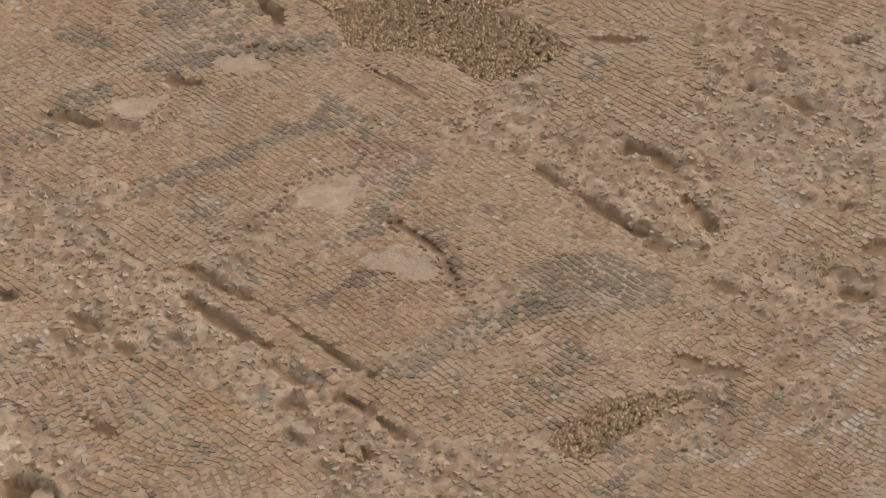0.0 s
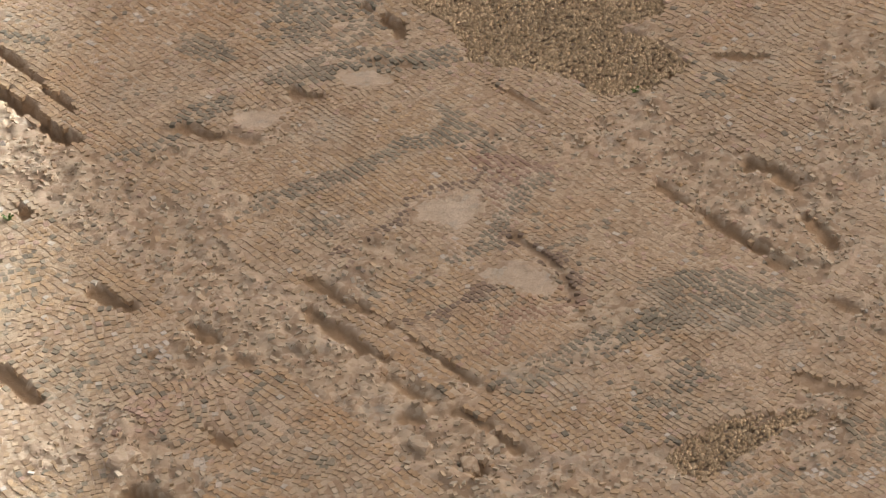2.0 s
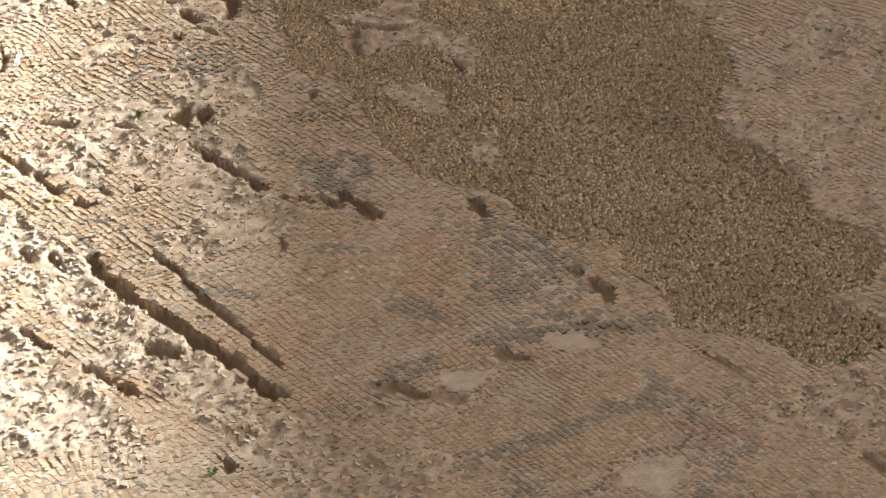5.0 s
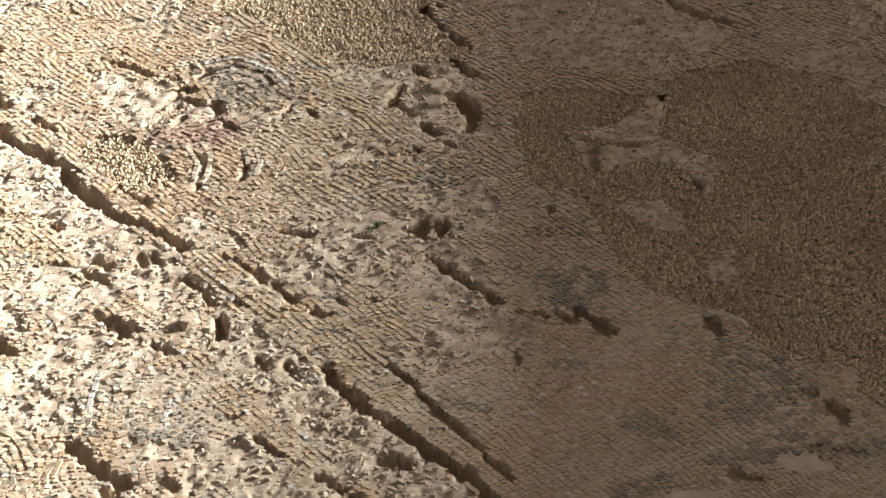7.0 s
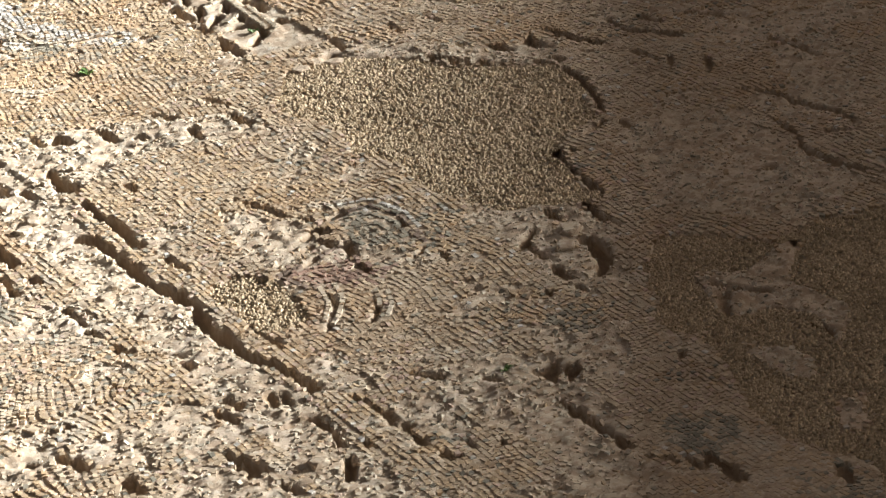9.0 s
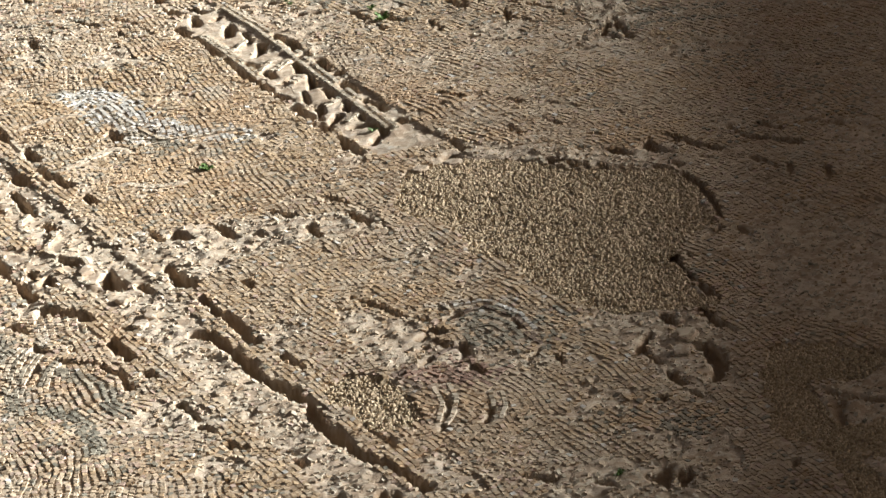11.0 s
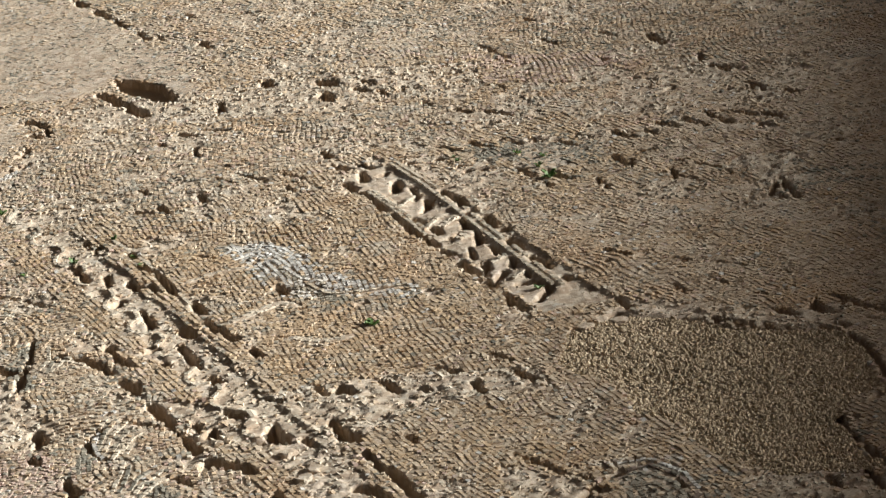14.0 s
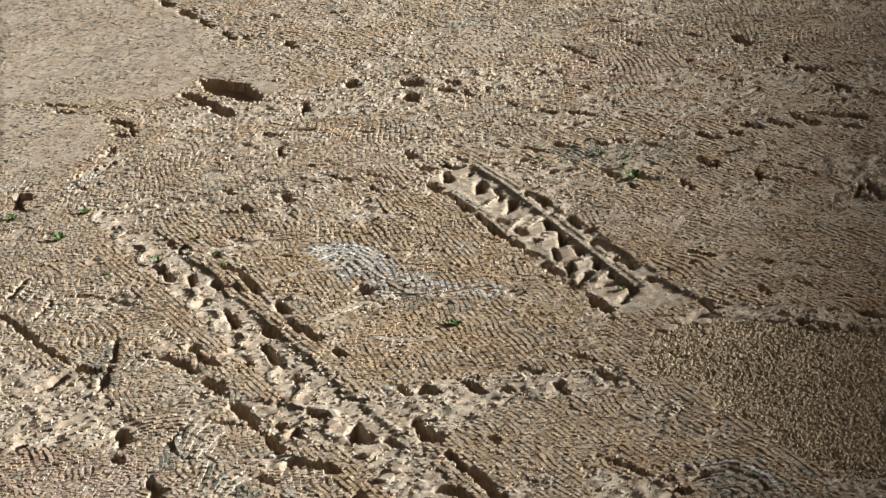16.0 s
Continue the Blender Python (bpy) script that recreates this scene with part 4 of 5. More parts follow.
pit(0.018, 0.017, (2.729, 5.903), (2.733, 5.849))
pit(0.018, 0.016, (2.834, 6.156), (2.857, 6.102))
pit(0.018, 0.016, (2.922, 6.025), (2.941, 5.987))
pit(0.013, 0.010, (2.968, 5.964), (3.015, 5.883))
pit(0.015, 0.016, (2.923, 5.870), (2.935, 5.832))
pit(0.015, 0.016, (2.848, 5.887), (2.856, 5.841))
pit(0.015, 0.016, (2.856, 6.074), (2.904, 6.091))
pit(0.015, 0.013, (2.405, 5.802), (2.424, 5.740))
pit(0.022, 0.021, (2.401, 5.706), (2.418, 5.640))
pit(0.018, 0.016, (2.317, 5.705), (2.313, 5.657))
pit(0.015, 0.014, (2.289, 5.816), (2.316, 5.769))
pit(0.016, 0.017, (2.261, 5.113), (2.311, 5.146), (2.354, 5.154))
pit(0.016, 0.018, (2.220, 5.067), (2.246, 5.072))
pit(0.014, 0.018, (2.299, 5.035), (2.289, 4.992))
pit(0.012, 0.014, (2.275, 5.074), (2.280, 5.050))
pit(0.014, 0.016, (2.279, 4.947), (2.279, 4.917))
pit(0.010, 0.009, (2.147, 5.003), (2.235, 5.021))
pit(0.010, 0.014, (2.410, 4.882), (2.396, 4.841))
pit(0.010, 0.010, (2.356, 4.894), (2.395, 4.922))
pit(0.010, 0.010, (2.419, 5.056), (2.411, 5.015))
pit(0.008, 0.009, (2.403, 5.195), (2.410, 5.155))
hole(0.012, (1.834, 3.513), (1.844, 3.507), (1.847, 3.462), (1.822, 3.466))
hole(0.014, (2.513, 4.299), (2.527, 4.293), (2.511, 4.261), (2.495, 4.264))
hole(0.022, (2.171, 5.841), (2.187, 5.841), (2.192, 5.773), (2.184, 5.763), (2.170, 5.784))
hole(0.024, (2.024, 5.724), (2.033, 5.705), (2.032, 5.597), (2.019, 5.593), (2.005, 5.640))
hole(0.022, (1.935, 4.363), (1.945, 4.359), (1.937, 4.321), (1.911, 4.286), (1.898, 4.293))
hole(0.02, (2.561, 4.847), (2.582, 4.854), (2.556, 4.820), (2.513, 4.786), (2.511, 4.802))
hole(0.02, (2.633, 4.918), (2.649, 4.896), (2.634, 4.854), (2.620, 4.868))
hole(0.028, (2.611, 4.768), (2.635, 4.760), (2.637, 4.698), (2.611, 4.648), (2.568, 4.616), (2.557, 4.626), (2.593, 4.665), (2.608, 4.726))
hole(0.02, (2.526, 4.713), (2.537, 4.703), (2.532, 4.649), (2.518, 4.645), (2.512, 4.680))
hole(0.018, (2.516, 4.622), (2.529, 4.598), (2.522, 4.578), (2.507, 4.599))
hole(0.02, (2.992, 5.607), (3.042, 5.653), (3.033, 5.617), (3.035, 5.554), (3.012, 5.570))
hole(0.02, (2.304, 4.408), (2.348, 4.400), (2.337, 4.366), (2.308, 4.336), (2.301, 4.368))
hole(0.02, (2.347, 4.382), (2.372, 4.378), (2.370, 4.348), (2.334, 4.325), (2.329, 4.343))
hole(0.028, (2.554, 6.086), (2.571, 6.082), (2.571, 6.002), (2.560, 5.953), (2.548, 5.980), (2.540, 6.030))
hole(0.026, (2.658, 6.880), (2.677, 6.887), (2.667, 6.837), (2.641, 6.794), (2.626, 6.804))
hole(0.022, (2.670, 6.810), (2.679, 6.797), (2.666, 6.741), (2.641, 6.713), (2.660, 6.762))
hole(0.026, (2.667, 6.716), (2.682, 6.698), (2.655, 6.648), (2.616, 6.629), (2.643, 6.669))
hole(0.03, (2.674, 6.551), (2.689, 6.550), (2.673, 6.470), (2.656, 6.486))
hole(0.028, (2.671, 6.462), (2.675, 6.441), (2.659, 6.376), (2.636, 6.381))
hole(0.024, (2.656, 6.361), (2.664, 6.341), (2.658, 6.285), (2.643, 6.300))
hole(0.022, (2.619, 6.379), (2.616, 6.347), (2.598, 6.299), (2.595, 6.327))
hole(0.026, (2.599, 6.289), (2.622, 6.281), (2.597, 6.219), (2.582, 6.221))
hole(0.02, (2.656, 6.249), (2.661, 6.231), (2.640, 6.196), (2.635, 6.213))
hole(0.02, (2.654, 6.179), (2.659, 6.150), (2.640, 6.121), (2.639, 6.160))
hole(0.02, (1.966, 6.935), (1.989, 6.959), (1.991, 6.934), (1.962, 6.907))
hole(0.022, (1.930, 6.775), (1.944, 6.775), (1.928, 6.708), (1.914, 6.700))
hole(0.03, (1.928, 6.538), (1.935, 6.515), (1.931, 6.419), (1.899, 6.404), (1.915, 6.457))
hole(0.03, (1.920, 6.296), (1.932, 6.289), (1.931, 6.172), (1.916, 6.134), (1.905, 6.147), (1.906, 6.210))
hole(0.024, (1.770, 5.853), (1.779, 5.825), (1.785, 5.757), (1.757, 5.752), (1.756, 5.812))
hole(0.026, (1.800, 5.818), (1.832, 5.843), (1.831, 5.801), (1.822, 5.782), (1.800, 5.804))
hole(0.03, (1.898, 5.757), (1.935, 5.792), (1.931, 5.755), (1.935, 5.695), (1.924, 5.675), (1.900, 5.692), (1.893, 5.734))
hole(0.03, (2.013, 5.714), (2.031, 5.729), (2.034, 5.666), (2.044, 5.618), (2.028, 5.582), (2.000, 5.616), (2.007, 5.663))
hole(0.022, (2.417, 8.084), (2.464, 8.033), (2.500, 7.944), (2.498, 7.834), (2.472, 7.801), (2.435, 7.848), (2.408, 7.920), (2.397, 7.995))
hole(0.026, (2.556, 7.715), (2.570, 7.708), (2.539, 7.624), (2.523, 7.633))
hole(0.032, (2.808, 7.687), (2.850, 7.659), (2.835, 7.609), (2.816, 7.610), (2.794, 7.642))
hole(0.032, (2.761, 7.576), (2.791, 7.587), (2.797, 7.547), (2.775, 7.501), (2.753, 7.521))
hole(0.024, (2.388, 7.439), (2.401, 7.437), (2.377, 7.355), (2.364, 7.357))
hole(0.034, (1.756, 7.567), (1.783, 7.573), (1.816, 7.533), (1.795, 7.497), (1.775, 7.500), (1.763, 7.414), (1.732, 7.471), (1.755, 7.499))
hole(0.022, (3.601, 7.191), (3.620, 7.185), (3.590, 7.113), (3.578, 7.125))
ridge(0.003, 0.014, (2.061, 6.603), (2.129, 6.612), (2.189, 6.600))
ridge(0.003, 0.016, (2.048, 6.321), (2.097, 6.333), (2.177, 6.360), (2.194, 6.325))
ridge(0.003, 0.016, (2.123, 6.152), (2.172, 6.090), (2.219, 6.086))
ridge(0.002, 0.014, (2.018, 6.949), (2.026, 6.879), (2.032, 6.732), (2.026, 6.560), (2.020, 6.394))
# raised scrolls of the border
for k in range(10):
    y = 5.80 + 0.163 * k + 0.012 * math.sin(2.3 * k)
    scroll = [(1.862, y + 0.078), (1.893, y + 0.088), (1.913, y + 0.070), (1.908, y + 0.030), (1.878, y + 0.006), (1.866, y - 0.030), (1.880, y - 0.062), (1.906, y - 0.066)]
    ridge(0.003, 0.011, *scroll)
    stroke("cream", 1, *scroll)
# small holes all over the worn parts
for k in range(260):
    x, y = rng.uniform(1.4, 3.6), rng.uniform(2.2, 8.6)
    n = rng.uniform(0.0, 0.03)
    if (vnoise(np.array([x]), np.array([y]), 0.3, 91)[0] > 0.5 or y > 7.1) and not 2.05 < x < 2.5:
        pit(0.006 + 0.010 * rng.random(), 0.006 + 0.009 * rng.random(), (x, y), (x + n, y - 0.8 * n))

BED = [(1.42, 1.9), (2.35, 1.9), (3.25, 2.55), (3.75, 4.1), (4.4, 7.3), (3.4, 8.8), (2.6, 9.8), (1.9, 9.8), (1.0, 6.2), (1.2, 4.2)]


def calmness(x, y):
    """1 on the even, fine-rowed ground that has lost little."""
    out = np.zeros(x.shape)
    for pts in calms:
        i = near(x, y, pts, 0.05)
        if len(i):
            out[i] = np.maximum(out[i], smooth(signed(x[i], y[i], pts), -0.02, 0.02))
    return out


def bareness(x, y):
    """0 where tesserae hold, 1 where the mortar lies bare."""
    wob = (fbm(x, y, 0.09, 3) - 0.5) * 0.10
    out = np.zeros(x.shape)
    for pts in bares:
        i = near(x, y, pts, 0.06)
        if len(i):
            out[i] = np.maximum(out[i], smooth(signed(x[i], y[i], pts) + wob[i] * (0.15 if pts in plasters else 0.4), -0.010, 0.010))
    # long strips that run beside the raised courses
    strip = smooth(np.minimum(x - 1.865, 1.972 - x) + wob * 0.25, -0.004, 0.006) * smooth(7.15 - y, 0, 0.1)
    border = smooth(np.minimum(x - 2.575, 2.725 - x) + wob * 0.25, -0.004, 0.006) * smooth(np.minimum(y - 5.9, 7.0 - y), 0, 0.05)
    far = smooth(y + 0.55 * (x - 2.0) - 7.10 + wob, -0.02, 0.03) * smooth(7.86 - y - 0.35 * (x - 2.0) + wob, -0.02, 0.03)
    out = np.maximum(out, np.maximum(strip, np.maximum(border, far * (0.15 + 0.85 * smooth(fbm(x, y, 0.12, 13), 0.58, 0.66)))))
    side = np.where(x < 1.80, np.where(y > 4.6, 0.22, 0.09), np.where(y < 2.6, 0.05, np.where(x > 2.6, 0.07, 0.3)))
    patches = smooth(fbm(x, y, 0.16, 11), 0.66, 0.70)
    patches = np.maximum(patches, smooth(fbm(x, y, 0.20, 12) - side, 0.58, 0.64))
    out = np.maximum(out, patches)
    for tone, rows, pts in strokes:
        i = near(x, y, pts, 0.06)
        if len(i):
            out[i] *= smooth(from_line(x[i], y[i], pts), rows * 0.5 * PITCH, rows * 0.5 * PITCH + 0.008)
    return out * (1 - gravelness(x, y)) * (1 - calmness(x, y))


def gravelness(x, y):
    wob = (fbm(x, y, 0.08, 21) - 0.5) * 0.05
    out = np.zeros(x.shape)
    for pts in gravels:
        i = near(x, y, pts, 0.05)
        if len(i):
            out[i] = np.maximum(out[i], smooth(signed(x[i], y[i], pts) + wob[i], -0.006, 0.006))
    for pts in tongues:
        i = near(x, y, pts, 0.02)
        out[i] *= 1 - smooth(signed(x[i], y[i], pts) + wob[i], -0.01, 0.01)
    return out


def hollow(x, y):
    """Depth of the holes and slots."""
    wob = (fbm(x, y, 0.035, 31, 3) - 0.5) * 2
    fine = (vnoise(x, y, 0.017, 34) - 0.5) * 0.010
    out = np.zeros(x.shape)
    for depth, width, pts in pits:
        i = near(x, y, pts, width + 0.01)
        if len(i):
            d = from_line(x[i], y[i], pts) + wob[i] * 0.24 * width + fine[i]
            out[i] = np.maximum(out[i], depth * smooth(-d, -0.5 * width - 0.002, -0.5 * width + 0.004))
    for depth, pts in holes:
        i = near(x, y, pts, 0.03)
        if len(i):
            out[i] = np.maximum(out[i], depth * smooth(signed(x[i], y[i], pts) + wob[i] * 0.003, -0.002, 0.004))
    return out


def swell(x, y):
    """The floor's slow waves."""
    return 0.012 * (fbm(x, y, 0.55, 41, 2) - 0.5) + 0.005 * (fbm(x, y, 0.13, 42, 2) - 0.5)


def smoothness(x, y):
    out = np.zeros(x.shape)
    for pts in plasters:
        i = near(x, y, pts, 0.02)
        if len(i):
            out[i] = np.maximum(out[i], smooth(signed(x[i], y[i], pts), -0.005, 0.01))
    return out


def ribs(x, y):
    wob = (fbm(x, y, 0.03, 33, 3) - 0.5) * 0.010
    out = np.zeros(x.shape)
    for height, width, pts in ridges:
        i = near(x, y, pts, width + 0.01)
        if len(i):
            d = from_line(x[i], y[i], pts) + wob[i]
            out[i] = np.maximum(out[i], height * smooth(-d, -0.5 * width - 0.003, -0.5 * width + 0.006))
    return out


def in_band(x, y):
    """The two interlace borders beside the bird panel."""
    return (((x > 1.865) & (x < 1.972)) | ((x > 2.575) & (x < 2.725))) & (y > 5.6) & (y < np.where(x < 2.2, 7.4, 7.05))


def bed_height(x, y):
    b, g, h = bareness(x, y), gravelness(x, y), hollow(x, y)
    v1, e1 = crust(x + 0.01 * vnoise(x, y, 0.03, 56), y, 0.034, 57)
    v2, e2 = crust(x, y, 0.017, 58)
    rough = 0.006 * (fbm(x, y, 0.07, 51, 2) - 0.5) + 0.0014 * (v1 - 0.5) * smooth(e1, 0.0, 0.25) + 0.0020 * (v2 - 0.5) + 0.0026 * (vnoise(x, y, 0.013, 59) - 0.5) - 0.001 * (1 - smooth(e1, 0.0, 0.2))
    rough = rough * (1 + 0.5 * smooth(-y, -4.4, -3.7))
    crumbs = 0.003 * smooth(fbm(x, y, 0.026, 53, 2), 0.52, 0.62)
    z = swell(x, y) + 0.0001 + 0.0011 * smooth(x, 2.76, 2.86) * smooth(y, 4.9, 5.2) * smooth(7.15 - y, 0, 0.2) + (0.0001 + 0.0010 * smooth(y, 3.6, 4.8)) * np.maximum(smooth(fbm(x, y, 0.2, 54, 3), 0.45, 0.62), 0.8 * smooth(y, 7.4, 7.9)) * (1 - b) + b * (rough + crumbs - 0.001) - h - 0.008 * g * (1 - b) + 0.0014 * calmness(x, y)
    even = (1 - 0.8 * smoothness(x, y)) * (1 - 0.4 * smooth(y, 6.6, 7.1))
    band = in_band(x, y)
    even = np.where(band, 0.5 * even, even)
    z = np.where(band, z - 0.002 * b, z)
    return z + (even - 1) * b * (rough + crumbs) + ribs(x, y)


# ---------------------------------------------------------------- meshes
def mesh_from(name, verts, quads, material, tris=None):
    """A mesh from arrays of places and of four corners a face."""
    me = bpy.data.meshes.new(name)
    faces = quads if tris is None else tris
    n = faces.shape[1]
    me.vertices.add(len(verts))
    me.vertices.foreach_set("co", np.ascontiguousarray(verts, np.float32).ravel())
    me.loops.add(faces.size)
    me.loops.foreach_set("vertex_index", np.ascontiguousarray(faces, np.int32).ravel())
    me.polygons.add(len(faces))
    me.polygons.foreach_set("loop_start", np.arange(0, faces.size, n, dtype=np.int32))
    me.polygons.foreach_set("use_smooth", np.zeros(len(faces), bool))
    me.update(calc_edges=True)
    me.validate()
    me.materials.append(material)
    return me


def part(name, me, parent, label="", kind=""):
    ob = new(name, me)
    ob.parent = parent
    return tagged(ob, label, kind=kind)


mosaic = tagged(new("floor"), "weathered ancient mosaic floor of small stone tesserae with lost patches", "mosaic floor", kind="structure")

# bedding mortar
xs = np.arange(0.95, 4.45, 0.0052)
steps = [1.85]
while steps[-1] < 9.85:
    steps.append(steps[-1] + 0.0049 + 0.0003 * (steps[-1] - 1.85))
ys = np.array(steps)
gx, gy = np.meshgrid(xs, ys)
edge = signed(gx.ravel(), gy.ravel(), BED)
keep_v = edge > -0.03
index = np.full(gx.size, -1)
index[keep_v] = np.arange(keep_v.sum())
px, py = gx.ravel()[keep_v], gy.ravel()[keep_v]
pz = bed_height(px, py) - 0.075 * smooth(-edge[keep_v], -0.05, 0.02)
grid = index.reshape(gx.shape)
quads = np.stack([grid[:-1, :-1], grid[:-1, 1:], grid[1:, 1:], grid[1:, :-1]], -1).reshape(-1, 4)
quads = quads[(quads >= 0).all(1)]
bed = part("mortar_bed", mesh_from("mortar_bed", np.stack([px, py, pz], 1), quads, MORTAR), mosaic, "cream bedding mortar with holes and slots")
bed.data.polygons.foreach_set("use_smooth", np.ones(len(bed.data.polygons), bool))
bed.data.materials.append(PLASTER)
patched = smoothness(px, py) > 0.5
bed.data.polygons.foreach_set("material_index", patched[quads].all(1).astype(np.int32))
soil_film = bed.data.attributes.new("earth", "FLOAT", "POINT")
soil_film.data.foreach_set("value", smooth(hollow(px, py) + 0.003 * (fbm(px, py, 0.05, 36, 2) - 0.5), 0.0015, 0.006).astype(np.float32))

# tesserae: x, y, angle of the row, length along it, width across it, tone
TONE_NAMES = list(TONES)
found = []


def warp(x, y, amount):
    wx = amount * (vnoise(x, y, 0.16, 61) + 0.5 * vnoise(x, y, 0.08, 62) - 0.75)
    wy = amount * (vnoise(x, y, 0.16, 63) + 0.5 * vnoise(x, y, 0.08, 64) - 0.75)
    return x + wx, y + wy


def lay_rows(x0, x1, y0, y1, turn, amount, pitch=PITCH):
    """Rows of tesserae that fill a rectangle of the plan, their lines bent by amount."""
    cx, cy, c, s = (x0 + x1) / 2, (y0 + y1) / 2, math.cos(turn), math.sin(turn)
    reach = math.hypot(x1 - x0, y1 - y0) / 2 + 0.05
    us, vs, ls, ws = [], [], [], []
    v = -reach
    while v < reach:
        w = pitch * rng.uniform(0.9, 1.12)
        count = int(2 * reach / (pitch * 0.80))
        lengths = pitch * rng.uniform(0.72, 1.18, count)
        u = -reach - rng.random() * pitch + np.cumsum(lengths) - lengths / 2
        us.append(u), vs.append(np.full(count, v + w / 2)), ls.append(lengths), ws.append(np.full(count, w))
        v += w
    u, v, length, wide = map(np.concatenate, (us, vs, ls, ws))
    x, y = warp(cx + c * u - s * v, cy + s * u + c * v, amount)
    x2, y2 = warp(cx + c * (u + 0.004) - s * v, cy + s * (u + 0.004) + c * v, amount)
    shake = 0.0060 * (vnoise(x, y, 0.028, 65) - 0.5) + rng.normal(0, 0.0005, len(x))
    x, y = x - s * shake, y + c * shake
    ok = (x > x0) & (x < x1) & (y > y0) & (y < y1)
    return x[ok], y[ok], np.arctan2(y2 - y, x2 - x)[ok], length[ok], wide[ok]


def lay_stroke(rows, pts):
    """A line of the drawing: some rows of tesserae that follow it."""
    out = []
    p = [Vector((*q, 0)) for q in pts]
    dense = []
    for a, b in zip(p, p[1:]):
        n = max(2, int((b - a).length / 0.004))
        dense += [a.lerp(b, k / n) for k in range(n)]
    for _ in range(6):
        dense = [dense[0]] + [(dense[k - 1] + dense[k] * 2 + dense[k + 1]) / 4 for k in range(1, len(dense) - 1)] + [dense[-1]]
    for r in range(rows):
        off, gone = (r - (rows - 1) / 2) * PITCH * 0.98, rng.random() * PITCH
        for a, b in zip(dense, dense[1:]):
            gone += (b - a).length
            if gone > PITCH:
                gone -= PITCH * rng.uniform(0.9, 1.15)
                d = (b - a).normalized()
                out.append((a.x - d.y * off, a.y + d.x * off, math.atan2(d.y, d.x), PITCH, PITCH))
    return np.array(out).T


def collect(x, y, ang, length, wide, tone, strict=True):
    """Keep those that have not been lost."""
    b, g, h = bareness(x, y), gravelness(x, y), hollow(x, y)
    chance = rng.random(len(x))
    stray = strict & (b > 0.5)
    worn = vnoise(x, y, 0.05, 81)
    held = (b < 0.35 + 0.3 * chance) | ((chance > 0.02 + 0.70 * worn - 0.2 * (y > 6.9)) & (smoothness(x, y) < 0.3) & ~(in_band(x, y) & ((x > 2.2) | (chance < 0.55)))) if strict else np.ones(len(x), bool)
    ok = (g < 0.4) & (h < 0.004) & held & ((chance > 0.03) | ~np.bool_(strict)) & (signed(x, y, BED) > 0.02)
    ang = np.where(stray, ang + rng.normal(0, 0.5, len(x)), ang)
    length, wide = np.where(stray, length * rng.uniform(0.5, 1.05, len(x)), length), np.where(stray, wide * rng.uniform(0.6, 1.05, len(x)), wide)
    tone = np.where(stray & (rng.random(len(x)) < 0.6), float(TONE_NAMES.index("cream")), tone)
    z = np.where(stray, bed_height(x, y) + rng.uniform(-0.001, 0.003, len(x)), swell(x, y) + 0.0007 + 0.0023 * smooth(y, 3.6, 4.8) + 0.0005 * (vnoise(x, y, 0.12, 82) > 0.5) + (0.0 if strict else 0.0004 + 0.0005 * in_band(x, y)) - 0.0007 * smooth(y, 6.8, 7.4))
    found.append(np.stack([x, y, ang, length, wide, tone, z, stray], 1)[ok])


def clear_of_strokes(x, y):
    ok = np.ones(x.shape, bool)
    for tone, rows, pts in strokes:
        i = near(x, y, pts, 0.05)
        if len(i):
            ok[i] &= from_line(x[i], y[i], pts) > (rows * 0.5 + 0.30) * PITCH
    return ok


def tones_at(x, y):
    """Which stone lies where: buff ground with ochre and rose, and the tinted figures."""
    r = rng.random(len(x))
    tone = np.zeros(len(x))
    warmth = fbm(x, y, 0.3, 71, 3)
    tone[r < 0.10 + 0.5 * smooth(warmth, 0.52, 0.7)] = TONE_NAMES.index("ochre")
    tone[r > 0.97 - 0.12 * smooth(1 - warmth, 0.5, 0.7)] = TONE_NAMES.index("pink")
    greyish = smooth(fbm(x, y, 0.2, 72, 3), 0.58, 0.68)
    r2 = rng.random(len(x))
    tone[r2 < 0.015 + 0.15 * greyish + 0.07 * (x < 1.8) + 0.12 * (y > 7.1)] = TONE_NAMES.index("grey")
    tone[r2 > 0.985] = TONE_NAMES.index("white")
    tone[(calmness(x, y) > 0.5) & (r2 < 0.45)] = TONE_NAMES.index("grey")
    for name, pts in tints:
        i = near(x, y, pts, 0.03)
        if len(i):
            inner = smooth(signed(x[i], y[i], pts) + (vnoise(x[i], y[i], 0.03, 73) - 0.5) * 0.03, -0.01, 0.015)
            tone[i[rng.random(len(i)) < (0.5 if name in ("ochre", "pink", "cream", "white") else 0.7) * inner]] = TONE_NAMES.index(name)
    for name, rows, pts in brushes:
        i = near(x, y, pts, 0.06)
        if len(i):
            d = from_line(x[i], y[i], pts) + (vnoise(x[i], y[i], 0.02, 74) - 0.5) * 0.012
            tone[i[(d < (0.5 * rows + 0.2) * PITCH) & (rng.random(len(i)) < 0.94)]] = TONE_NAMES.index(name)
    return tone


